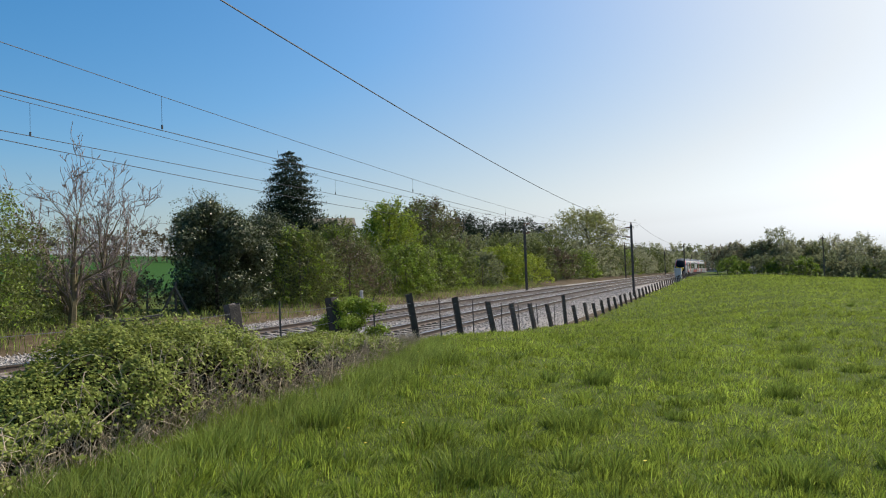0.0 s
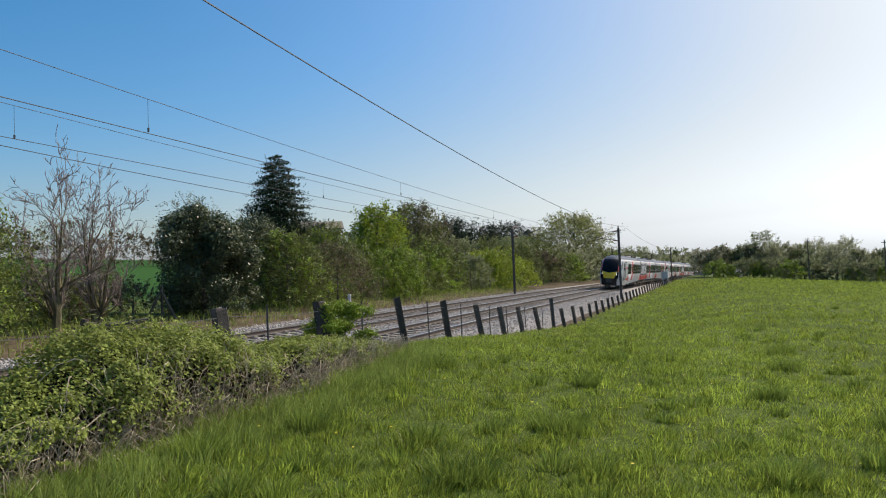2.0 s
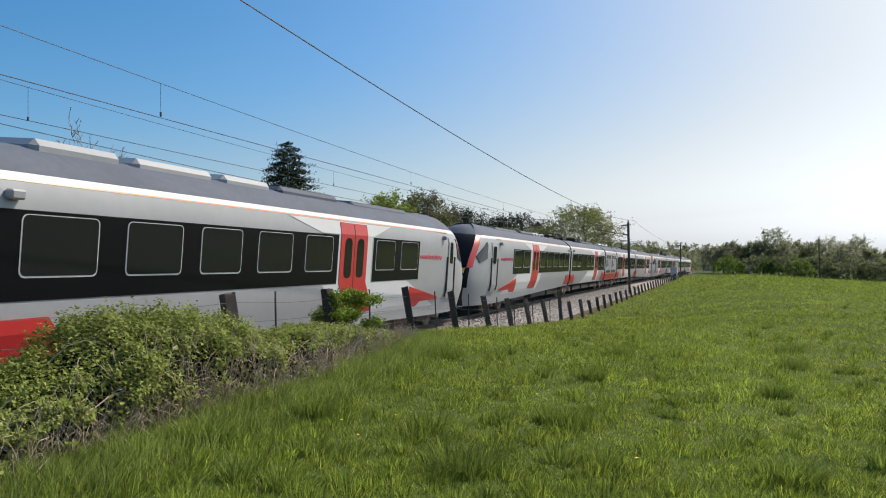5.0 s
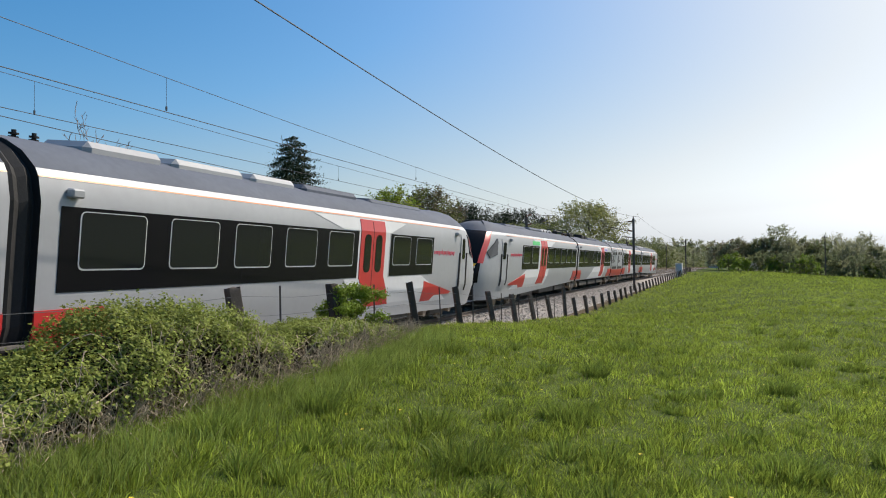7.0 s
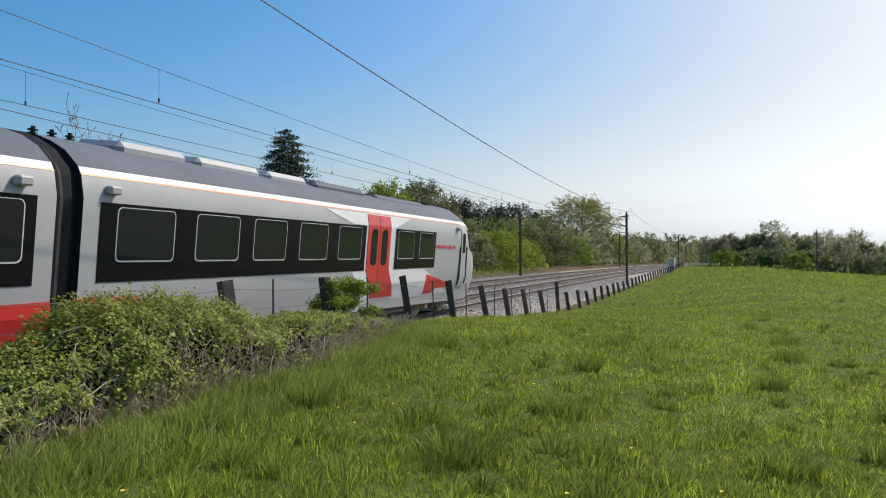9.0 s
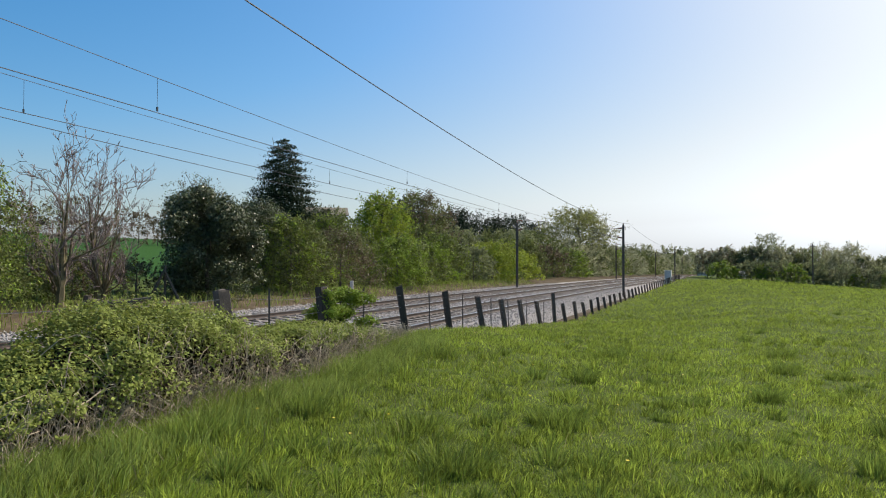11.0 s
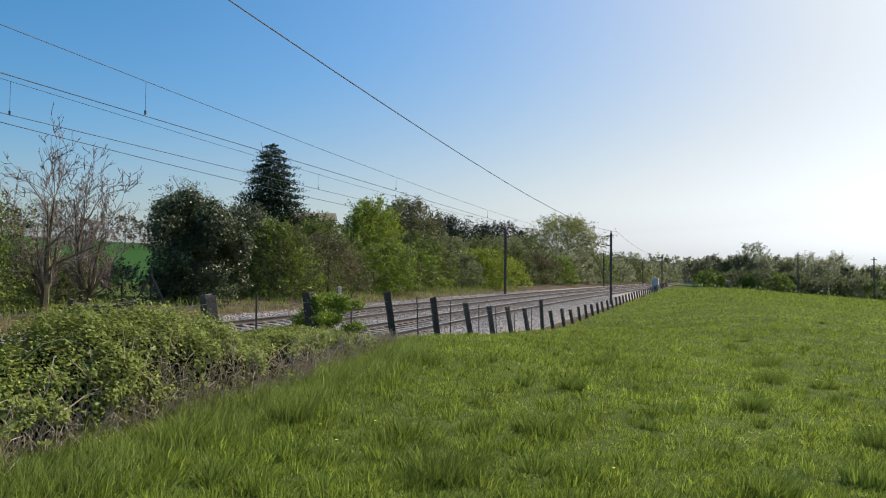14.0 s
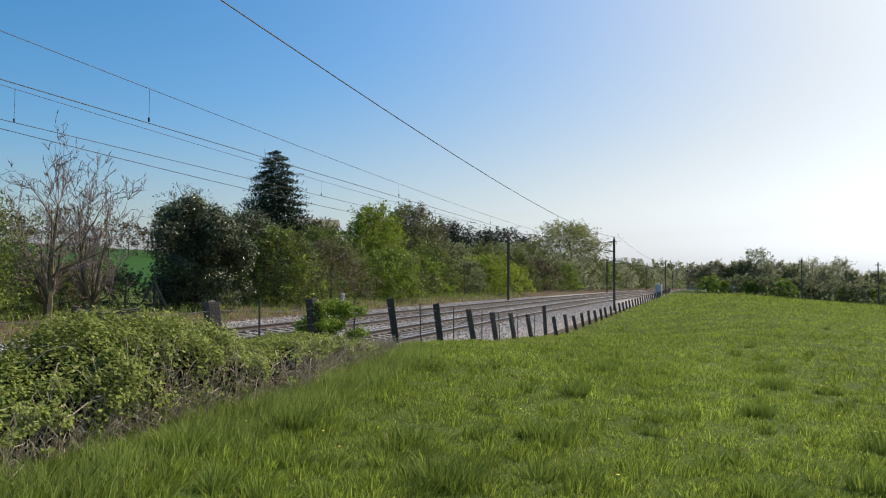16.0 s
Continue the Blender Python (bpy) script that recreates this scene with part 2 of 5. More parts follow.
# ---- mesh helpers ----
def mesh_object(name, verts, faces, mats, parent=None, label="", index=None, smooth_shade=False):
    me = bpy.data.meshes.new(name)
    me.from_pydata([tuple(v) for v in verts], [], faces)
    for m in (mats if isinstance(mats, (list, tuple)) else [mats]):
        me.materials.append(m)
    if index is not None:
        me.polygons.foreach_set("material_index", np.asarray(index, np.int32))
    if smooth_shade:
        me.polygons.foreach_set("use_smooth", np.ones(len(me.polygons), bool))
    me.update()
    if smooth_shade:
        me.set_sharp_from_angle(angle=radians(32))
    ob = new(name, me)
    if parent:
        ob.parent = parent
    if label:
        tagged(ob, label)
    return ob


def quick_mesh(name, verts, loops, per_face, mat, parent=None, smooth_shade=False):
    """A large mesh from arrays: faces with per_face corners each."""
    me = bpy.data.meshes.new(name)
    verts, loops = np.asarray(verts, np.float32), np.asarray(loops, np.int32).ravel()
    nf = len(loops) // per_face
    me.vertices.add(len(verts))
    me.vertices.foreach_set("co", verts.ravel())
    me.loops.add(len(loops))
    me.loops.foreach_set("vertex_index", loops)
    me.polygons.add(nf)
    me.polygons.foreach_set("loop_start", np.arange(0, nf * per_face, per_face, dtype=np.int32))
    me.polygons.foreach_set("loop_total", np.full(nf, per_face, np.int32))
    if smooth_shade:
        me.polygons.foreach_set("use_smooth", np.ones(nf, bool))
    me.update(calc_edges=True)
    me.materials.append(mat)
    ob = new(name, me)
    if parent:
        ob.parent = parent
    return ob


def part(name, bm, mat, parent, label=""):
    me = bpy.data.meshes.new(name)
    bm.to_mesh(me)
    bm.free()
    for m in (mat if isinstance(mat, (list, tuple)) else [mat]):
        me.materials.append(m)
    ob = new(name, me)
    ob.parent = parent
    if label:
        tagged(ob, label)
    return ob


def box(bm, x0, x1, y0, y1, z0, z1, bevel=0.0):
    made = bmesh.ops.create_cube(bm, size=1.0)["verts"]
    for v in made:
        v.co = ((x0 + x1) / 2 + v.co.x * (x1 - x0), (y0 + y1) / 2 + v.co.y * (y1 - y0), (z0 + z1) / 2 + v.co.z * (z1 - z0))
    if bevel:
        edges = list({e for v in made for e in v.link_edges})
        bmesh.ops.bevel(bm, geom=edges, offset=bevel, segments=1, affect="EDGES")


def tube(verts, faces, pts, radii, sides=5):
    """Adds a tapered tube along pts to the lists."""
    base = len(verts)
    pts = [Vector(p) for p in pts]
    for i, p in enumerate(pts):
        d = (pts[min(i + 1, len(pts) - 1)] - pts[max(i - 1, 0)]).normalized()
        a = d.orthogonal().normalized()
        b = d.cross(a)
        for k in range(sides):
            w = 2 * math.pi * k / sides
            verts.append(p + (a * math.cos(w) + b * math.sin(w)) * radii[i])
    for i in range(len(pts) - 1):
        for k in range(sides):
            k2 = (k + 1) % sides
            faces.append((base + i * sides + k, base + i * sides + k2, base + (i + 1) * sides + k2, base + (i + 1) * sides + k))
    faces.append(tuple(base + (len(pts) - 1) * sides + k for k in range(sides)))
    faces.append(tuple(base + k for k in reversed(range(sides))))


def thing(name, label, category, x=0, y=0, z=0, rz=0.0, group="", kind=""):
    ob = new(name)
    ob.empty_display_size = 0.2
    ob.matrix_world = pose(x, y, z, 0, 0, rz)
    return tagged(ob, label, category, group, kind)

# ---- ground, one sheet to the horizon ----
def build_ground():
    radii = np.concatenate([[0.0], [0.02, 0.3], np.geomspace(0.7, 140, 190), np.geomspace(146, 3800, 45)])
    turns = np.concatenate([np.linspace(-42, 42, 253), np.linspace(42, 318, 93)[1:-1]])
    ang = np.radians(turns)
    n = len(ang)
    x = np.outer(radii[1:], np.sin(ang)).ravel() + 0.2
    y = np.outer(radii[1:], np.cos(ang)).ravel() - 0.8
    z = ground(x, y)
    verts = np.concatenate([[[0.2, -0.8, ground_z(0.2, -0.8)]], np.c_[x, y, z]])
    i = np.arange(len(radii) - 2)[:, None] * n + 1
    j = np.arange(n)[None]
    j2 = (j + 1) % n
    quads = np.stack([i + j2, i + j, i + n + j, i + n + j2], -1).reshape(-1, 4)
    ob = quick_mesh("ground", verts, quads, 4, M["ground"], smooth_shade=True)
    s, off = on_line(verts[:, 0], verts[:, 1])
    verge = smooth(-4.1, -3.7, off) * (1 - smooth(9.0, 12.5, off))
    crop = smooth(16, 22, off)
    col = ob.data.color_attributes.new("soil", "FLOAT_COLOR", "POINT")
    col.data.foreach_set("color", np.c_[verge, crop, np.zeros(len(s)), np.ones(len(s))].astype(np.float32).ravel())
    tagged(ob, "uneven green pasture falling to a brown railway verge", "ground", kind="structure")


def ground_material():
    m = material("meadow_soil", (0.080, 0.105, 0.028), 0.95, spread=0.28, scale=0.25, fine=5.0, bump=0.8, specular=0.04)
    nt = m.node_tree
    b = nt.nodes["Principled BSDF"]
    src = b.inputs["Base Color"].links[0].from_socket
    at = nt.nodes.new("ShaderNodeVertexColor")
    at.layer_name = "soil"
    sep = nt.nodes.new("ShaderNodeSeparateColor")
    nt.links.new(at.outputs[0], sep.inputs[0])
    noise_node = nt.nodes.new("ShaderNodeTexNoise")
    noise_node.inputs["Scale"].default_value, noise_node.inputs["Detail"].default_value = 1.3, 6
    tc = nt.nodes.new("ShaderNodeTexCoord")
    nt.links.new(tc.outputs["Object"], noise_node.inputs["Vector"])
    ramp = nt.nodes.new("ShaderNodeValToRGB")
    ramp.color_ramp.elements[0].color, ramp.color_ramp.elements[0].position = (0.075, 0.060, 0.036, 1), 0.35
    ramp.color_ramp.elements[1].color, ramp.color_ramp.elements[1].position = (0.14, 0.108, 0.078, 1), 0.68
    nt.links.new(noise_node.outputs[0], ramp.inputs[0])
    for channel, colour in (("Red", ramp.outputs[0]), ("Green", None)):
        mx = nt.nodes.new("ShaderNodeMix")
        mx.data_type = "RGBA"
        nt.links.new(sep.outputs[channel], mx.inputs[0])
        nt.links.new(src, mx.inputs[6])
        if colour:
            nt.links.new(colour, mx.inputs[7])
        else:
            mx.inputs[7].default_value = (0.034, 0.088, 0.020, 1)
        src = mx.outputs[2]
    nt.links.new(src, b.inputs["Base Color"])
    return m


M["ground"] = ground_material()
build_ground()


# ---- the railway ----
def strip(name, profile, s0, s1, step, mat, parent, label="", index=None, closed=True):
    """A profile of (off, z) drawn along the line."""
    ss = np.append(np.arange(s0, s1, step), s1)
    n = len(profile)
    verts = np.concatenate([np.c_[along(ss, o)[0], along(ss, o)[1], z + rise(*along(ss, o)[:2])] for o, z in profile])
    m = len(ss)
    faces, idx = [], []
    for k in range(n if closed else n - 1):
        k2 = (k + 1) % n
        for i in range(m - 1):
            faces.append((k * m + i, k * m + i + 1, k2 * m + i + 1, k2 * m + i))
            idx.append(index[k] if index else 0)
    return mesh_object(name, verts, faces, mat, parent, label, idx)


RAIL = [(-0.075, -0.159), (-0.075, -0.145), (-0.012, -0.125), (-0.012, -0.045), (-0.036, -0.035), (-0.036, -0.004),
        (0.036, -0.004), (0.036, -0.035), (0.012, -0.045), (0.012, -0.125), (0.075, -0.145), (0.075, -0.159)]
TRACKS = (0.0, 3.405)


def build_railway():
    bed = strip("ballast_bed", [(-3.45, -0.80), (-2.9, -0.50), (-2.2, -0.24), (-1.35, -0.20), (1.45, -0.22), (2.0, -0.22), (4.75, -0.20), (5.5, -0.26), (7.1, -0.29), (7.9, -0.62)],
                -560, 640, 2.0, M["ballast"], None, closed=False)
    tagged(bed, "grey-brown stone ballast bed under two tracks", "ballast", kind="structure")
    rng = np.random.default_rng(5)
    n = 42000
    s = 6 + 75 * rng.random(n) ** 1.5
    off = rng.uniform(-3.2, 7.2, n)
    zz = np.interp(off, [-3.45, -2.9, -2.2, -1.35, 1.45, 2.0, 4.75, 5.5, 7.1, 7.9], [-0.80, -0.50, -0.24, -0.20, -0.22, -0.22, -0.20, -0.26, -0.29, -0.62])
    keep = np.ones(n, bool)
    for tr in TRACKS:
        for r in (-0.7525, 0.7525):
            keep &= abs(off - tr - r) > 0.12
    s, off, zz = s[keep], off[keep], zz[keep]
    n = len(s)
    x, y, _ = along(s, off)
    octa = np.array([(1, 0, 0), (-1, 0, 0), (0, 1, 0), (0, -1, 0), (0, 0, 1), (0, 0, -1)], float)
    tri = np.array([(0, 2, 4), (2, 1, 4), (1, 3, 4), (3, 0, 4), (2, 0, 5), (1, 2, 5), (3, 1, 5), (0, 3, 5)])
    size = rng.uniform(0.03, 0.062, (n, 1, 1)) * rng.uniform(0.6, 1.3, (n, 6, 1))
    v = octa[None] * size
    w = rng.uniform(0, 6.28, n)
    c, sn = np.cos(w)[:, None], np.sin(w)[:, None]
    v = np.stack([v[..., 0] * c - v[..., 1] * sn, v[..., 0] * sn + v[..., 1] * c, v[..., 2] * 0.8], -1)
    v += np.c_[x, y, zz + 0.012 + rise(x, y)][:, None]
    f = tri[None] + (np.arange(n) * 6)[:, None, None]
    ob = quick_mesh("ballast_stones", v.reshape(-1, 3), f.reshape(-1, 3), 3, M["stone"])
    tagged(ob, "loose pale grey and brown ballast stones", "ballast", kind="stuff")
    for tr in TRACKS:
        track = thing("railway_track", "twin rusty rails on weathered sleepers with polished heads", "railway track", group="parallel tracks", kind="structure")
        for r in (-0.7525, 0.7525):
            strip("rail", [(tr + r + o, z + (r + o) * CANT) for o, z in RAIL], -560, 640, 2.0, [M["rail_side"], M["rail_top"]], track, index=[0, 0, 0, 0, 0, 1, 0, 0, 0, 0, 0, 0])
        bm = bmesh.new()
        box(bm, -0.125, 0.125, -1.28, 1.28, -0.30, -0.162, 0.012)
        for q in (-0.7525, 0.7525):
            box(bm, -0.10, 0.10, q - 0.16, q - 0.085, -0.165, -0.125)
            box(bm, -0.10, 0.10, q + 0.085, q + 0.16, -0.165, -0.125)
        me = bpy.data.meshes.new("sleeper")
        bm.to_mesh(me)
        bm.free()
        me.materials.append(M["sleeper"])
        for i in range(135):
            s = 4 + 0.65 * i
            x, y, a = along(s, tr)
            ob = new("sleeper", me)
            ob.parent = track
            ob.matrix_basis = pose(float(x), float(y), rise_z(x, y), 5.8, 0, 90 - math.degrees(float(a)))
        vs, fs = [], []
        for s in np.concatenate([np.arange(-60, 4, 0.65), np.arange(4 + 0.65 * 135, 260, 0.65)]):
            x, y, a = along(s, tr)
            d, e = Vector((math.sin(a), math.cos(a), 0)), Vector((-math.cos(a), math.sin(a), 0))
            b0 = len(vs)
            for dz in (-0.30, -0.162):
                for p, q in ((-1, -1), (1, -1), (1, 1), (-1, 1)):
                    v = Vector((float(x), float(y), dz + 1.28 * q * CANT)) + d * 0.125 * p + e * 1.28 * q
                    vs.append(v + Vector((0, 0, rise_z(v.x, v.y))))
            fs += [(b0 + 4, b0 + 5, b0 + 6, b0 + 7)] + [(b0 + k, b0 + (k + 1) % 4, b0 + 4 + (k + 1) % 4, b0 + 4 + k) for k in range(4)]
        tagged(mesh_object("far_sleepers", vs, fs, M["sleeper"], track), kind="stuff")


build_railway()


# ---- overhead line ----
NEAR_MASTS = (2.0, 69.0, 140.0, 206.0, 272.0)
FAR_MASTS = (-1.0, 64.5, 129.0, 190.0, 255.0)


def build_mast(s, off, base, top, arm_to, contact=4.92, messenger=5.75):
    x, y, a = (float(q) for q in along(s, off))
    m = thing("catenary_mast", "slim dark steel overhead-line mast beside the track", "mast", x, y, base, 90 - math.degrees(a), "overhead line masts")
    base -= rise_z(x, y)
    h = top - base
    bm = bmesh.new()
    box(bm, -0.09, 0.09, -0.012, 0.012, -0.2, h)
    box(bm, -0.09, -0.07, -0.10, 0.10, -0.2, h)
    box(bm, 0.07, 0.09, -0.10, 0.10, -0.2, h)
    part("column", bm, M["mast"], m)
    bm = bmesh.new()
    box(bm, -0.28, 0.28, -0.28, 0.28, -0.25, 0.06, 0.03)
    part("footing", bm, M["pale_concrete"], m)
    reach = arm_to - off
    sg = 1 if reach > 0 else -1
    for nm, pts, r, mt in (
        ("strut", [(0, sg * 0.1, 5.0 - base), (0, reach * 0.98, 5.62 - base)], 0.03, "mast"),
        ("tie", [(0, sg * 0.1, 5.95 - base), (0, reach, 5.78 - base)], 0.02, "mast"),
        ("steady_arm", [(0, reach * 0.55, 5.3 - base), (0, reach + 0.25 * sg, contact + 0.06 - base)], 0.022, "mast"),
        ("insulator", [(0, sg * 0.12, 5.02 - base), (0, sg * 0.5, 5.10 - base)], 0.07, "insulator"),
        ("insulator", [(0, sg * 0.12, 5.95 - base), (0, sg * 0.5, 5.92 - base)], 0.07, "insulator"),
        ("top_insulator", [(0, 0, h), (0, 0, h + 0.22)], 0.06, "insulator"),
    ):
        vs, fs = [], []
        tube(vs, fs, pts, [r] * len(pts), 6)
        mesh_object(nm, vs, fs, M[mt], m)
    return m


for s in NEAR_MASTS:
    x, y, _ = along(s, -3.0)
    build_mast(s, -3.0, ground_z(x, y), 6.2, 0.0)
for s in FAR_MASTS:
    x, y, _ = along(s, 6.1)
    build_mast(s, 6.1, ground_z(x, y), 5.72, 3.405)


def build_wire(name, label, stations, off, z_end, sag, r, dropper=None, stagger=0.0, hangers=()):
    """A wire hung from mast to mast; dropper: the height of the wire below it."""
    stations = [stations[0] - 66.0, *stations]
    vs, fs = [], []
    wire = thing(name, label, "overhead wire", group="overhead wires")
    for i in range(len(stations) - 1):
        s0, s1 = stations[i], stations[i + 1]
        pts = []
        for k in range(25):
            f = k / 24
            x0, y0, _ = along(s0, off + stagger * (-1) ** i)
            x1, y1, _ = along(s1, off + stagger * (-1) ** (i + 1))
            px, py = float(x0 + (x1 - x0) * f), float(y0 + (y1 - y0) * f)
            pts.append((px, py, z_end - sag * 4 * f * (1 - f) + rise_z(px, py)))
        tube(vs, fs, pts, [r] * 25, 5)
        if dropper:
            for f in hangers:
                p = [a + (b - a) * f for a, b in zip(pts[0], pts[-1])]
                dv, df = [], []
                low = dropper + rise_z(p[0], p[1])
                tube(dv, df, [(p[0], p[1], z_end - dropper - sag * 4 * f * (1 - f) + low), (p[0], p[1], low + 0.01)], [0.004, 0.004], 4)
                tube(dv, df, [(p[0], p[1], low + 0.07), (p[0], p[1], low - 0.01)], [0.022, 0.018], 5)
                mesh_object("dropper", dv, df, M["copper"], wire)
    mesh_object("conductor", vs, fs, M["copper"], wire)


build_wire("return_wire", "thick dark return wire on the mast tops", (4.0, *NEAR_MASTS[1:]), -3.5, 6.40, 0.90, 0.012)
build_wire("catenary_wire", "thin dark catenary wire with droppers", NEAR_MASTS, 0.0, 5.76, 0.46, 0.0065, 4.92, 0.1, (0.135, 0.319, 0.503, 0.687, 0.87))
build_wire("contact_wire", "taut dark contact wire over the rails", NEAR_MASTS, 0.0, 4.90, 0.03, 0.0085, None, 0.1)
build_wire("catenary_wire", "thin dark catenary wire with droppers", FAR_MASTS, 3.405, 5.80, 0.40, 0.0065, 4.88, 0.1, (0.184, 0.381, 0.578, 0.775))
build_wire("contact_wire", "taut dark contact wire over the rails", FAR_MASTS, 3.405, 4.89, 0.03, 0.0085, None, 0.1)
build_wire("return_wire", "thick dark return wire on the mast tops", FAR_MASTS, 6.1, 5.66, 0.80, 0.011)


# ---- fence ----
POSTS = [(1.6, 0.9), (4.52, 0.9), (8.33, 0.93), (11.12, 0.98), (14.79, 1.02), (17.86, 0.99), (21.04, 0.97), (23.8, 0.96), (26.57, 0.95), (29.64, 0.95), (32.88, 1.38), (35.66, 0.92), (38.98, 0.98),
         (41.91, 0.84), (44.79, 0.86), (47.68, 0.9), (50.75, 0.82), (53.62, 0.84), (56.48, 0.84), (59.73, 0.84), (63.03, 0.87)]
POSTS += [(65.9 + 2.95 * i, 0.86) for i in range(26)]


def build_fence():
    rng = random.Random(11)
    fence = thing("fence", "old leaning timber post and wire fence beside the railway", "fence")
    tops = []
    for i, (s, h) in enumerate(POSTS):
        x, y, a = (float(q) for q in along(s, FENCE_OFF))
        z = ground_z(x, y)
        w = 0.085 if i < 4 else 0.068
        bm = bmesh.new()
        box(bm, -w, w, -w, w, -0.25, h, 0.012)
        for v in bm.verts:
            if v.co.z > 0.2:
                v.co.z += rng.uniform(-0.03, 0.03)
                v.co.x += rng.uniform(-0.008, 0.008)
                v.co.y += rng.uniform(-0.008, 0.008)
        ob = part("post", bm, M["post"], fence)
        lean = rng.uniform(7.0, 11.0) if h < 1.2 else 3.0
        ob.matrix_basis = pose(x, y, z, rng.uniform(-3, 3), -lean, 0) @ pose(0, 0, 0, 0, 0, rng.uniform(10, 50))
        tops.append((x - math.sin(radians(lean)) * h * 0.5, y, z, h))
    for f in (0.30, 0.58, 0.86):
        vs, fs = [], []
        for (x0, y0, z0, h0), (x1, y1, z1, h1) in zip(tops, tops[1:]):
            p = []
            for k in range(5):
                q = k / 4
                p.append((x0 + (x1 - x0) * q, y0 + (y1 - y0) * q, z0 + (z1 - z0) * q + f * 0.95 - 0.04 * math.sin(math.pi * q) + rng.uniform(-0.01, 0.01)))
            tube(vs, fs, p, [0.0045] * 5, 4)
        mesh_object("wire_strand", vs, fs, M["wire"], fence)
    for s in (9.3, 12.6, 16.4, 19.0, 22.0, 24.3, 27.2, 30.4, 32.9):
        x, y, a = (float(q) for q in along(s, FENCE_OFF))
        vs, fs = [], []
        z = ground_z(x, y)
        tube(vs, fs, [(x, y, z - 0.2), (x - rng.uniform(0.0, 0.09), y, z + 0.95)], [0.017, 0.015], 5)
        mesh_object("stake", vs, fs, M["mast"], fence, "thin rusty iron stake")


build_fence()


# ---- plants ----
NOISE = np.random.default_rng(8).random((128, 128))


def patchy(x, y, size):
    """Smooth random patches between 0 and 1."""
    u, v = np.asarray(x, float) / size, np.asarray(y, float) / size
    i, j = np.floor(u).astype(int), np.floor(v).astype(int)
    f, g = smooth(0, 1, u - i), smooth(0, 1, v - j)
    a, b = NOISE[i % 128, j % 128], NOISE[(i + 1) % 128, j % 128]
    c, d = NOISE[i % 128, (j + 1) % 128], NOISE[(i + 1) % 128, (j + 1) % 128]
    return (a + (b - a) * f) * (1 - g) + (c + (d - c) * f) * g


def leaf_cloud(rng, blobs, n, size, ragged=0.22):
    """Corners of n leaves scattered through the shells of ellipsoids (x, y, z, rx, ry, rz)."""
    b = np.array(blobs, float)
    wt = (b[:, 3] * b[:, 4] + b[:, 4] * b[:, 5] + b[:, 3] * b[:, 5])
    k = rng.choice(len(b), n, p=wt / wt.sum())
    d = rng.normal(size=(n, 3))
    d /= np.linalg.norm(d, axis=1)[:, None]
    bumps = 1 + ragged * (np.sin(d[:, 0] * 7 + k * 1.7) * np.sin(d[:, 1] * 6 + k) + np.sin(d[:, 2] * 9 + k * 2.3) * 0.6)
    rad = (rng.random(n) ** 0.33) * bumps * (1 + 0.10 * rng.normal(size=n))
    c = b[k, :3] + d * b[k, 3:] * rad[:, None]
    nrm = d + rng.normal(size=(n, 3)) * 0.75 + np.array([0, 0, 0.35])
    nrm /= np.linalg.norm(nrm, axis=1)[:, None]
    t = np.cross(nrm, rng.normal(size=(n, 3)))
    t /= np.linalg.norm(t, axis=1)[:, None]
    u = np.cross(nrm, t)
    sz = size * rng.uniform(0.55, 1.35, n)[:, None]
    droop = nrm * sz * 0.25
    return np.stack([c - t * sz, c + u * sz * 0.55 - droop, c + t * sz, c - u * sz * 0.55 - droop], 1).reshape(-1, 3)


def leaves(name, parent, rng, blobs, n, size, mat, label="", ragged=0.22):
    v = leaf_cloud(rng, blobs, n, size, ragged=ragged)
    ob = quick_mesh(name, v, np.arange(len(v)), 4, mat, parent)
    if label:
        tagged(ob, label)
    return ob


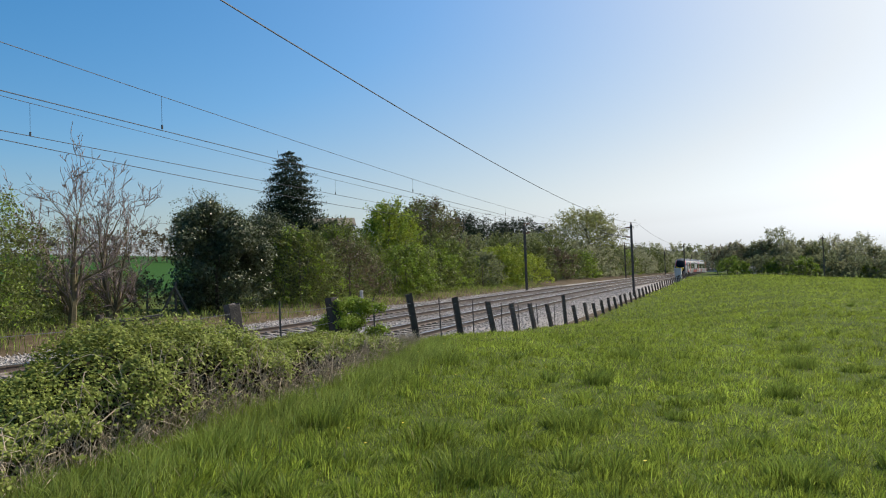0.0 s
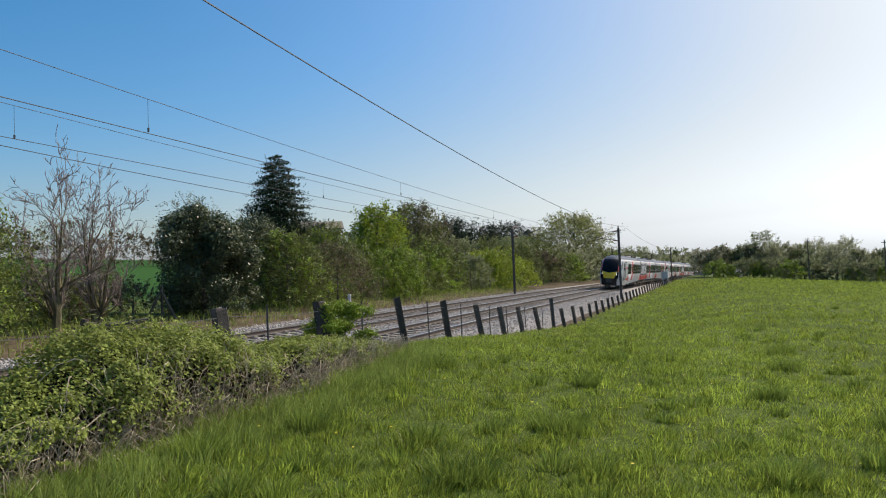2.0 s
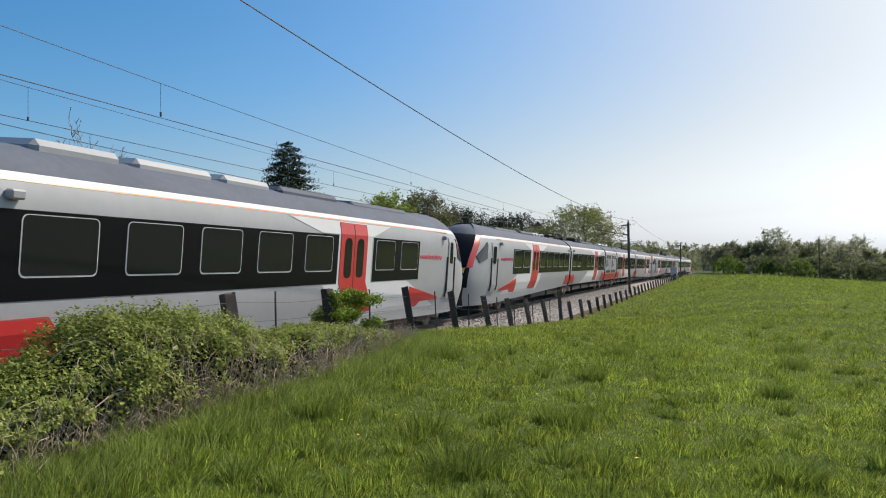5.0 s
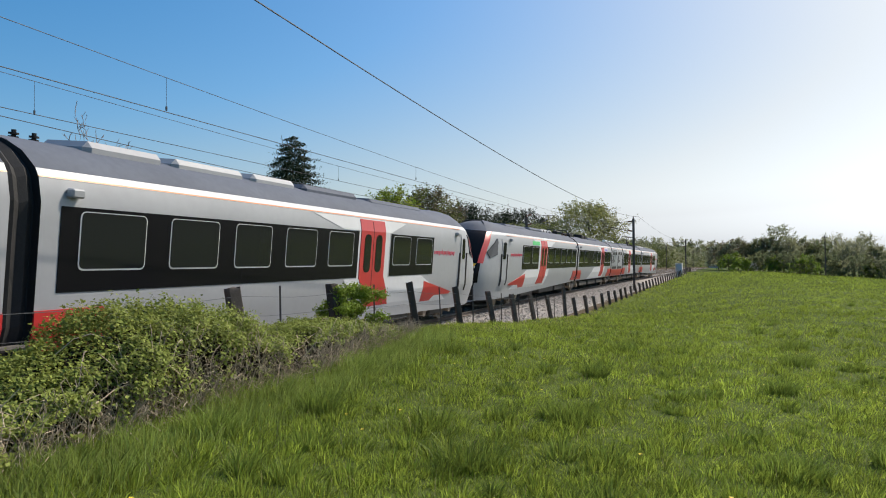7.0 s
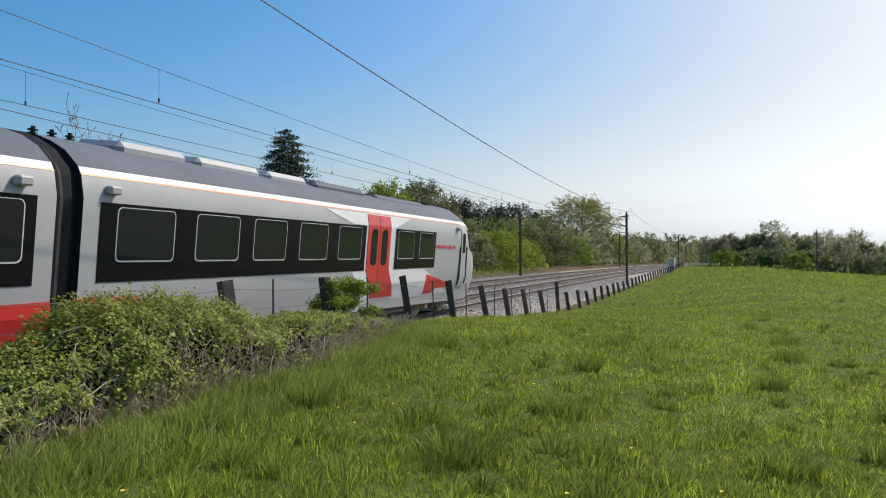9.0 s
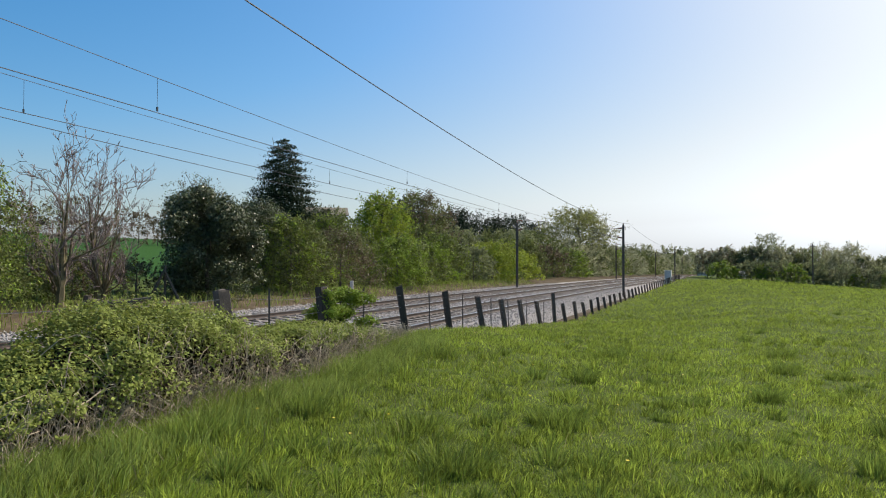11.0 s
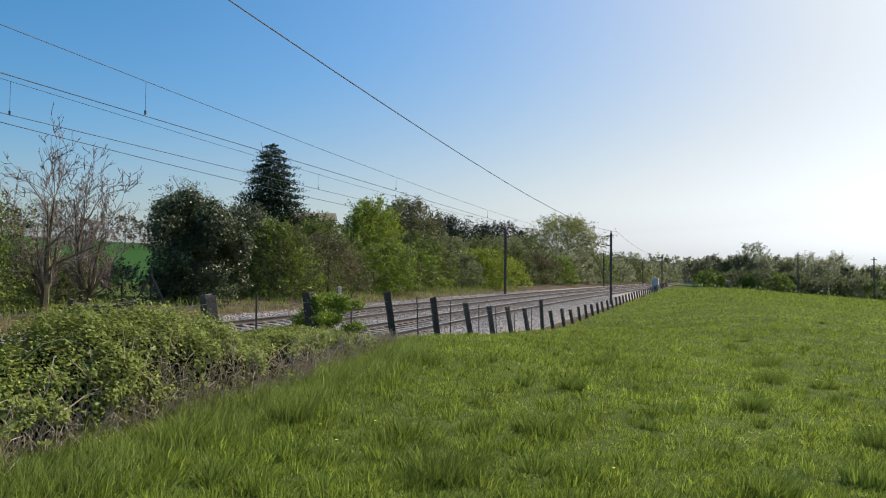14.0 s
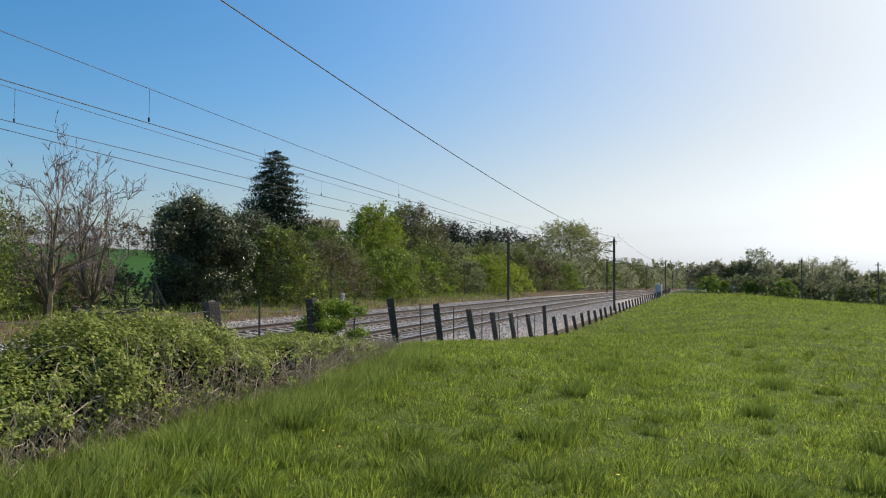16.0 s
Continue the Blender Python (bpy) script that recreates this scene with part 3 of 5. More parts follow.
def shoot_crown(rng, height, width, deep, low, n, size):
    """Corners of n leaves set along shoots that rise out of a lobed crown."""
    k = max(50, n // 24)
    az, u = rng.uniform(0, 2 * math.pi, k), rng.random(k) ** 0.8
    if low < 0.1:
        span = np.sqrt(np.clip(1 - u ** 2.2, 0.05, 1))
    else:
        span = np.sin(math.pi * np.clip(0.18 + 0.78 * u, 0, 1)) ** 0.65
    a0, b0 = rng.uniform(0, 40, 2)
    lobe = 0.62 + 0.62 * patchy(np.cos(az) * 1.6 + a0, np.sin(az) * 1.6 + u * 3.1 + b0, 1.0)
    rho = 0.35 + 0.65 * np.sqrt(rng.random(k))
    length = rng.uniform(0.10, 0.24, k) * (0.5 * width + 0.5 * height)
    z = height * (low + (0.90 - low) * u * (0.70 + 0.30 * lobe))
    p = np.c_[np.cos(az) * span * lobe * rho * width * 0.5, np.sin(az) * span * lobe * rho * deep * 0.5, z]
    d = np.c_[np.cos(az) * 0.55, np.sin(az) * 0.55, 0.25 + 0.9 * u] + rng.normal(size=(k, 3)) * 0.38
    d /= np.linalg.norm(d, axis=1)[:, None]
    p -= d * length[:, None] * 0.45
    i = rng.integers(0, k, n)
    t = rng.random(n) ** 0.8
    c = p[i] + d[i] * (length[i] * t)[:, None] + rng.normal(size=(n, 3)) * (length[i] * (0.17 - 0.10 * t))[:, None]
    c[:, 2] = np.clip(c[:, 2], 0.02, height * 1.03)
    nrm = d[i] * 0.3 + rng.normal(size=(n, 3)) * 0.7 + np.array([0, 0, 0.5])
    nrm /= np.linalg.norm(nrm, axis=1)[:, None]
    e = np.cross(nrm, rng.normal(size=(n, 3)))
    e /= np.linalg.norm(e, axis=1)[:, None]
    f = np.cross(nrm, e)
    sz = size * rng.uniform(0.5, 1.3, n)[:, None]
    return np.stack([c - e * sz, c + f * sz * 0.5 - nrm * sz * 0.2, c + e * sz, c - f * sz * 0.5 - nrm * sz * 0.2], 1).reshape(-1, 3)


def limbs(rng, height, spread, count, r0, lean=0.0, fork=0.35):
    """A trunk with limbs, as lists of vertices and faces."""
    vs, fs = [], []
    pts = [Vector((lean * f * f + rng.normal() * 0.02 * height * f, rng.normal() * 0.02 * height * f, height * f)) for f in np.linspace(0, 1, 8)]
    tube(vs, fs, [pts[0] - Vector((0, 0, 0.3))] + pts, [r0 * 1.25] + [r0 * (1 - 0.88 * f) for f in np.linspace(0, 1, 8)], 7)
    for i in range(count):
        f = fork + (0.95 - fork) * (i + rng.random()) / count
        b = pts[0].lerp(pts[-1], f)
        w = rng.uniform(0, 6.28)
        reach = spread * (1.1 - 0.6 * f) * rng.uniform(0.6, 1.1)
        tip = b + Vector((math.cos(w) * reach, math.sin(w) * reach, height * rng.uniform(0.10, 0.28)))
        mid = b.lerp(tip, 0.5) + Vector((rng.normal() * 0.06, rng.normal() * 0.06, -0.04)) * spread
        tube(vs, fs, [b, mid, tip], [r0 * 0.42 * (1.1 - f * 0.6), r0 * 0.25 * (1.1 - f * 0.6), 0.012], 5)
    return vs, fs


SEED = [100]


def tree(name, label, x, y, height, width, mat, n, size, blobs=None, low=0.15, r0=None, bark="bark", category="tree", group="", count=9, z=None, ragged=0.25, deep=None, extra=None):
    """A trunk with limbs and a crown of many small leaves."""
    SEED[0] += 1
    rng = np.random.default_rng(SEED[0])
    z = ground_z(x, y) if z is None else z
    t = thing(name, label, category, x, y, z, 0, group)
    vs, fs = limbs(rng, height * 0.86, width * 0.42, count, r0 or max(0.05, height * 0.02))
    mesh_object("trunk", vs, fs, M[bark], t)
    for m, count_leaves in ((mat, n), extra or (mat, 0)):
        if not count_leaves:
            continue
        if blobs is None:
            v = shoot_crown(rng, height, width, deep or width, low, count_leaves, size)
            quick_mesh("crown", v, np.arange(len(v)), 4, M[m], t)
        else:
            leaves("crown", t, rng, blobs, count_leaves, size, M[m], ragged=ragged)
    return t


def spot(s, off):
    x, y, _ = along(s, off)
    return float(x), float(y)


def bush(name, label, s, off, height, width, mat, n, size, **kw):
    x, y = spot(s, off)
    return tree(name, label, x, y, height, width, mat, n, size, low=kw.pop("low", 0.02), category=kw.pop("category", "bush"), **kw)


def build_far_side():
    g = "bushes along the line"
    bush("hawthorn_bush", "dense green bush beside the track", 13.6, 9.0, 4.5, 5.4, "leaf_dull", 15000, 0.045, group=g, extra=("leaf_fresh", 5000))
    bush("hawthorn_bush", "dense green bush beside the track", 10.0, 11.0, 4.8, 4.8, "leaf_dull", 12000, 0.05, group=g, extra=("leaf_fresh", 4000))
    bush("low_scrub", "low olive scrub behind bare trees", 17.0, 10.8, 2.2, 3.6, "leaf_dull", 4000, 0.06, group=g, extra=("leaf_fresh", 1500))
    bush("low_scrub", "low olive scrub behind bare trees", 20.0, 11.2, 1.7, 3.6, "leaf_dull", 3000, 0.06, group=g, extra=("leaf_brown", 1500))
    bush("low_scrub", "low brown scrub under bare trees", 23.3, 11.4, 1.5, 3.0, "leaf_brown", 2500, 0.05, group=g)
    for s, off, h, w, m in ((13.5, 13, 3.2, 4.5, "leaf_dull"), (17, 13.4, 2.5, 4.5, "leaf_brown"), (20.5, 13.5, 2.1, 4.5, "leaf_dull"), (24, 13.8, 1.9, 4.0, "leaf_brown"), (16, 17, 2.6, 5, "leaf_brown"), (20, 20, 2.4, 6, "leaf_brown")):
        bush("low_scrub", "low olive scrub behind bare trees", s, off, h, w, m, 3200, 0.055, group=g, extra=("leaf_fresh", 900))
    # ivy-clad trees
    rng = np.random.default_rng(55)
    dome = []
    for i in range(130):
        u, f, q = rng.uniform(-1.75, 1.75), 1.0 if i < 45 else rng.random() ** 0.8, rng.uniform(-1.5, 1.5)
        top_z = float(np.interp(u, [-1.75, -1.3, -0.5, 0.5, 1.2, 1.75], [4.2, 4.8, 4.95, 4.5, 3.9, 3.0])) * (1 - 0.10 * q * q)
        dome.append((u * 0.953 - q * 0.303 + 0.3, u * 0.303 + q * 0.953, 0.3 + (top_z - 0.85) * f, 0.55, 0.55, 0.5))
    bush("ivy_clad_tree", "dark glossy ivy smothering a rounded tree", 25.8, 9.9, 4.6, 4.7, "leaf_ivy", 46000, 0.062, ragged=0.16, blobs=dome)
    bush("ivy_clad_tree", "dark glossy ivy on a leaning tree", 32.0, 11.8, 4.8, 4.9, "leaf_ivy", 22000, 0.068, ragged=0.14)
    bush("grey_budding_tree", "pale grey budding tree behind ivy", 31.2, 15.0, 6.2, 4.0, "leaf_brown", 2000, 0.05, low=0.3, category="tree", count=16, extra=("leaf_dull", 1200))
    bush("dark_thicket", "dark evergreen thicket below a conifer", 45.0, 16.0, 5.5, 5.4, "leaf_ivy", 8000, 0.1)
    bush("dark_thicket", "dark evergreen thicket below a conifer", 38.0, 15.5, 4.9, 5.0, "leaf_ivy", 6000, 0.1)
    bush("hazel_bush", "dull green bush in front of evergreens", 32.0, 9.6, 4.1, 4.8, "leaf_dull", 11000, 0.07, extra=("leaf_fresh", 4000))
    bush("hazel_bush", "brownish budding bush beside the ballast", 36.6, 9.2, 3.6, 5.4, "leaf_brown", 8000, 0.06, extra=("leaf_dull", 6000))
    bush("hazel_bush", "olive green bush with pale shoots", 41.5, 12.6, 4.9, 5.2, "leaf_dull", 8000, 0.08, extra=("leaf_fresh", 4000))
    bush("hawthorn_bush", "bright green spreading hawthorn bush", 45.2, 9.5, 3.5, 6.0, "leaf_fresh", 12000, 0.08, extra=("leaf_dull", 4000))
    bush("hawthorn_bush", "bright green spreading hawthorn bush", 52.5, 10.6, 3.3, 5.4, "leaf_fresh", 7000, 0.09, extra=("leaf_dull", 5000))
    bush("hazel_bush", "dull green bush beside the ballast", 59.0, 11.6, 4.4, 6.0, "leaf_dull", 7000, 0.10, extra=("leaf_fresh", 3000))
    bush("green_tree", "fresh bright green young tree", 52.0, 14.0, 7.4, 5.4, "leaf_yellow", 9000, 0.10, low=0.15, category="tree", extra=("leaf_fresh", 5000))
    bush("budding_tree", "olive-brown budding tree behind bushes", 67.5, 17.0, 9.1, 8.0, "leaf_dull", 9000, 0.11, low=0.12, category="tree", extra=("leaf_brown", 6000))
    bush("yellow_green_bush", "bright yellow-green bush beside the track", 70.0, 10.2, 4.1, 7.0, "leaf_yellow", 10000, 0.10, extra=("leaf_fresh", 2500))
    bush("yellow_green_bush", "bright yellow-green bush beside the track", 78.5, 9.9, 3.3, 6.0, "leaf_yellow", 6000, 0.11)
    bush("dark_bush", "dark green bush between brighter ones", 64.0, 10.2, 3.3, 4.6, "leaf_hazed_dark", 5000, 0.1)
    for s, off, h, w, m in ((50, 17.5, 5.0, 7, "leaf_dull"), (57, 16, 5.4, 7, "leaf_hazed_dark"), (64, 15, 5.2, 7.5, "leaf_dull"), (73, 15, 5.6, 8, "leaf_hazed_dark"), (82, 14, 5.8, 8, "leaf_dull"), (92, 15, 6.2, 9, "leaf_hazed_dark"),
                            (86, 11.0, 5.2, 7, "leaf_dull"), (94, 10.4, 4.4, 6.5, "leaf_brown"), (102, 11, 5.0, 8, "leaf_dull"), (109, 10.0, 4.4, 7, "leaf_fresh"), (117, 11.5, 6.4, 9, "leaf_hazed"),
                            (127, 10.3, 5.4, 9, "leaf_hazed"), (138, 10.3, 6.0, 10, "leaf_hazed_dark"), (150, 10.3, 5.4, 10, "leaf_fresh"), (163, 11, 6.3, 12, "leaf_hazed"), (180, 11.5, 6, 13, "leaf_hazed"),
                            (198, 12, 6.5, 14, "leaf_dull"), (218, 12.5, 6.6, 16, "leaf_hazed"), (240, 13.5, 6.6, 18, "leaf_hazed"), (262, 14, 7.2, 18, "leaf_hazed_dark"), (290, 15, 7.6, 20, "leaf_hazed"), (320, 16, 8, 22, "leaf_hazed"),
                            (105, 17, 7.2, 10, "leaf_hazed_dark"), (120, 18, 7.6, 12, "leaf_dull")):
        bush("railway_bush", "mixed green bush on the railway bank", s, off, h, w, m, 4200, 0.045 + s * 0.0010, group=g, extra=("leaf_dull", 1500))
    # dark pines behind
    for i in range(17):
        s, off = 76 + i * 4.2, 24 + (i * 7 % 5)
        bush("dark_pine", "dark pine in a row behind the bushes", s, off, 7.6 + (i * 3 % 4) * 0.4 + i * 0.15, 9.5, "leaf_fir", 4200, 0.16, low=0.04, category="tree", group="dark pines")
    x, y = spot(138, 14.5)
    tree("oak_tree", "broad oak in pale young leaf", x, y, 13.3, 16.0, "leaf_oak", 11000, 0.19, low=0.30, r0=0.35, count=22, extra=("leaf_hazed", 4500), ragged=0.32)


build_far_side()


def conifer(s, off, height, width):
    x, y = spot(s, off)
    rng = np.random.default_rng(77)
    t = thing("conifer_tree", "tall dark conical conifer with ragged tiers", "tree", x, y, ground_z(x, y))
    vs, fs = limbs(rng, height * 0.95, width * 0.2, 5, 0.2)
    mesh_object("trunk", vs, fs, M["bark"], t)
    blobs = []
    for i in range(130):
        f = (i + rng.random()) / 130
        reach = width * 0.5 * (min(1, (1 - f) * 1.25) ** 0.52 + 0.06) * rng.uniform(0.78, 1.04)
        w = i * 2.4
        for q in (0.3, 0.55, 0.8):
            blobs.append((math.cos(w) * reach * q, math.sin(w) * reach * q, height * (0.06 + 0.93 * f) - reach * q * 0.25, 0.16 + reach * 0.28, 0.16 + reach * 0.28, 0.36 * (1.2 - f)))
    leaves("crown", t, rng, blobs, 60000, 0.072, M["leaf_fir"], ragged=0.35)


conifer(44.1, 18.0, 10.1, 6.9)


def build_distance():
    """Trees beyond the meadow, beyond the bend and beyond the far field."""
    rng = random.Random(4)
    for i in range(44):
        az = radians(21.0 + i * 0.68)
        d = 158 + rng.uniform(-6, 14)
        h = rng.choice([6.2, 6.8, 7.2, 7.7]) * (1.25 if i in (6, 11, 14) else 0.96)
        tree("field_tree", "spring tree at the meadow's far edge, haze in its leaf colour", d * math.sin(az), d * math.cos(az), h, h * rng.uniform(0.7, 1.05), rng.choice(["leaf_hazed", "leaf_hazed", "leaf_hazed_dark"]), 4600, 0.14, extra=(rng.choice(["leaf_brown", "leaf_dull", "leaf_hazed"]), 1800),
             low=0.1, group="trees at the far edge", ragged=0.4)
    for i in range(46):
        az = radians(22.0 + i * 0.68)
        d = 146 + rng.uniform(-3, 3)
        h = rng.uniform(2.4, 4.4)
        tree("field_bush", "rounded dark green bush at the meadow's far edge", d * math.sin(az), d * math.cos(az), h, h * rng.uniform(1.3, 1.9), rng.choice(["leaf_hazed_dark", "leaf_hazed_dark", "leaf_hazed", "leaf_fresh"]), 2600, 0.15,
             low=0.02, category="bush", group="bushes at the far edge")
    az, d = radians(23.4), 143
    tree("blossom_bush", "small bush in white blossom", d * math.sin(az), d * math.cos(az), 1.5, 2.2, "blossom", 260, 0.12, low=0.02, category="bush")
    for i in range(26):
        az = radians(10.5 + i * 0.75)
        d = 330 + rng.uniform(-25, 60)
        h = rng.uniform(9, 13.5)
        tree("distant_tree", "small tree far down the line, haze in its leaf colour", d * math.sin(az), d * math.cos(az), h, h * rng.uniform(0.9, 1.4), rng.choice(["leaf_hazed", "leaf_hazed", "leaf_hazed_dark"]), 1300, 0.4,
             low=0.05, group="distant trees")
    for i in range(22):
        az = radians(-37 + i * 1.3)
        d = 118 + rng.uniform(-6, 26)
        h = rng.uniform(5.0, 8.5)
        tree("hedgerow_tree", "brown budding hedgerow tree beyond the field", d * math.sin(az), d * math.cos(az), h, h * rng.uniform(0.9, 1.4), rng.choice(["leaf_brown", "leaf_brown", "leaf_hazed", "leaf_dull"]), 1500, 0.17,
             low=0.05, group="hedgerow trees")


build_distance()


# ---- brambles on the fence ----
def bramble_place(s, turn, depth):
    """A place in the thicket: turn runs over its back from the railway side (0) to the meadow side (pi)."""
    h = np.interp(s, [-2, 2.5, 3.6, 4.2, 4.55, 4.95, 5.6, 6.4, 6.75, 7.1, 8.15, 9.0, 10, 11, 12, 13.4], [0.20, 0.26, 0.34, 0.52, 0.68, 0.87, 0.93, 0.86, 0.70, 0.50, 0.52, 0.54, 0.46, 0.36, 0.25, 0.10])
    mid = np.interp(s, [-2, 6.6, 8, 13.4], [-4.80, -4.80, -4.85, -4.30])
    half = np.interp(s, [-2, 3, 7.5, 9, 13.4], [0.72, 0.78, 0.74, 0.62, 0.28])
    c, sn = np.cos(turn), np.sin(turn)
    off = mid + half * np.sign(c) * abs(c) ** 0.8 * depth
    x, y, a = along(s, off)
    up = h * abs(sn) ** 0.62 * depth
    out = np.c_[-np.cos(a) * c, np.sin(a) * c, sn]
    return np.c_[x, y, ground(x, y) + up], out, up / h


def build_brambles():
    rng = np.random.default_rng(31)
    top = thing("bramble_thicket", "sprawling bramble thicket with fresh leaves over dead stems", "bramble", kind="stuff")
    n = 230000
    s = -2.0 + 15.4 * rng.random(n) ** 1.1
    turn = rng.uniform(0.15, 3.05, n)
    clump = patchy(s * 1.0, turn * 0.8, 0.16) * 0.6 + patchy(s + 40, turn * 0.8, 0.42) * 0.4
    depth = 0.86 + 0.42 * (clump - 0.45) + 0.06 * rng.normal(size=n) - 0.25 * (rng.random(n) < 0.25) * rng.random(n)
    at, out, level = bramble_place(s, turn, depth)
    front = turn > 1.9
    bare = np.where(front, smooth(0.93, 0.42, level) * 0.97, 0.05) + 0.50 * smooth(6.6, 7.4, s) * smooth(9.5, 8.0, s) + 0.55 * smooth(9.3, 11, s)
    bare = bare - 0.25 * smooth(3.9, 3.2, s) * front
    keep = rng.random(n) > np.clip(bare + 2.4 * (0.47 - clump), 0, 0.985)
    at, out = at[keep], out[keep]
    n = len(at)
    nrm = out * 0.6 + rng.normal(size=(n, 3)) * 0.55 + np.array([0.15, 0.05, 0.55])
    nrm /= np.linalg.norm(nrm, axis=1)[:, None]
    t = np.cross(nrm, rng.normal(size=(n, 3)))
    t /= np.linalg.norm(t, axis=1)[:, None]
    u = np.cross(nrm, t)
    sz = 0.0185 * rng.uniform(0.5, 1.4, n)[:, None]
    v = np.stack([at - t * sz, at + u * sz * 0.62 - nrm * sz * 0.2, at + t * sz, at - u * sz * 0.62 - nrm * sz * 0.2], 1)
    tagged(quick_mesh("leaf_mass", v.reshape(-1, 3), np.arange(n * 4), 4, M["leaf_bramble"], top), kind="stuff")
    # added core of dark quads that blocks light and stands for inner shade
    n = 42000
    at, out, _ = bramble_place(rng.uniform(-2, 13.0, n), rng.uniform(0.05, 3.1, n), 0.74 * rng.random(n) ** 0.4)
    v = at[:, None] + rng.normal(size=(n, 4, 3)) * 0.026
    tagged(quick_mesh("litter", v.reshape(-1, 3), np.arange(n * 4), 4, M["shade_leaf"], top), kind="stuff")
    vs, fs = [], []
    n = 5200
    s0 = rng.uniform(1.5, 13.2, n)
    p0 = bramble_place(s0, rng.uniform(2.2, 3.13, n), rng.uniform(0.75, 1.02, n))[0]
    for i in range(n):
        x, y, z = p0[i]
        z = ground_z(x, y) + rng.random() ** 1.6 * (z - ground_z(x, y))
        p = Vector((x, y, z))
        w = rng.uniform(0, 6.28)
        reach = rng.uniform(0.03, 0.26)
        e = p + Vector((math.cos(w) * reach, math.sin(w) * reach, rng.uniform(-0.10, 0.30)))
        mid = p.lerp(e, 0.5) + Vector((rng.normal() * 0.03, rng.normal() * 0.03, rng.uniform(0.0, 0.10)))
        r = rng.uniform(0.0016, 0.0042)
        tube(vs, fs, [p, mid, e], [r, r * 0.9, r * 0.5], 4)
    for i in range(60):
        q = bramble_place(np.array([rng.uniform(2.6, 12.5)]), np.array([rng.uniform(1.7, 2.9)]), np.array([0.85]))[0][0]
        p = Vector(q)
        w = rng.uniform(2.6, 5.2)
        reach = rng.uniform(0.3, 0.75)
        e = p + Vector((math.cos(w) * reach, math.sin(w) * reach, -rng.uniform(0.05, 0.35)))
        e.z = max(e.z, ground_z(e.x, e.y) + 0.02)
        mid = p.lerp(e, 0.5) + Vector((0, 0, rng.uniform(0.06, 0.2)))
        tube(vs, fs, [p, p.lerp(mid, 0.55) + Vector((0, 0, 0.04)), mid, mid.lerp(e, 0.5) + Vector((0, 0, 0.03)), e], [0.005, 0.005, 0.005, 0.004, 0.003], 4)
    tagged(mesh_object("dead_stems", vs, fs, M["dry_stem"], top, "pale brown dead stems"), kind="stuff")
    x, y, _ = along(11.5, FENCE_OFF - 0.05)
    z = ground_z(x, y)
    b = thing("elder_bush", "small bright green elder bush on the fence", "bush", float(x), float(y), z)
    v2, f2 = limbs(rng, 0.8, 0.5, 9, 0.02)
    mesh_object("trunk", v2, f2, M["bark"], b)
    bl = [(rng.normal() * 0.30, rng.normal() * 0.22, rng.uniform(0.22, 0.90), 0.16, 0.15, 0.11) for _ in range(34)]
    leaves("crown", b, rng, bl, 11000, 0.024, M["leaf_fresh"], ragged=0.3)


build_brambles()


# ---- small lineside things ----
def build_lineside():
    x, y, a = (float(q) for q in along(122.0, -3.3))
    c = thing("relay_cabinet", "grey steel relay cabinet beside the track", "cabinet", x, y, ground_z(x, y), 90 - math.degrees(a))
    bm = bmesh.new()
    box(bm, -0.95, 0.95, -0.6, 0.6, -0.3, 0.62, 0.02)
    part("plinth", bm, M["pale_concrete"], c, "concrete plinth")
    bm = bmesh.new()
    box(bm, -0.85, 0.85, -0.5, 0.5, 0.62, 2.5, 0.03)
    part("body", bm, M["cabinet"], c)
    bm = bmesh.new()
    box(bm, -0.91, 0.91, -0.56, 0.56, 2.5, 2.58, 0.02)
    part("lid", bm, M["cabinet"], c)
    for q in (-0.34, 0.34):
        bm = bmesh.new()
        box(bm, -0.87, -0.84, q - 0.16, q + 0.08, 0.75, 2.35)
        part("door", bm, M["cabinet"], c)
    x, y, a = (float(q) for q in along(32.0, 6.1))
    p = thing("marker_post", "short pale concrete marker post", "post", x, y, ground_z(x, y))
    bm = bmesh.new()
    box(bm, -0.08, 0.08, -0.08, 0.08, -0.2, 1.25, 0.02)
    part("shaft", bm, M["pale_concrete"], p)
    x, y, a = (float(q) for q in along(23.3, 10.0))
    t = thing("timber_trestle", "grey weathered timber trestle in scrub", "trestle", x, y, ground_z(x, y), 0)
    for nm, e0, e1 in (("leg", (-0.62, 0, -0.1), (0, 0, 1.15)), ("leg", (0.62, 0, -0.1), (0, 0, 1.15)), ("upright", (0, 0.1, -0.1), (0, 0.1, 1.35))):
        vs, fs = [], []
        tube(vs, fs, [e0, e1], [0.06, 0.05], 6)
        mesh_object(nm, vs, fs, M["bark"], t)
    x, y, a = (float(q) for q in along(18.6, 8.0))
    l = thing("fallen_log", "dark fallen log among scrub", "log", x, y, ground_z(x, y))
    vs, fs = [], []
    tube(vs, fs, [(-0.9, 0.1, 0.32), (-0.2, 0, 0.22), (0.6, 0.1, 0.30), (1.2, 0.2, 0.42)], [0.13, 0.13, 0.1, 0.06], 8)
    tube(vs, fs, [(-0.9, 0.1, -0.1), (-0.85, 0.1, 0.5)], [0.16, 0.12], 7)
    mesh_object("trunk", vs, fs, M["bark"], l)


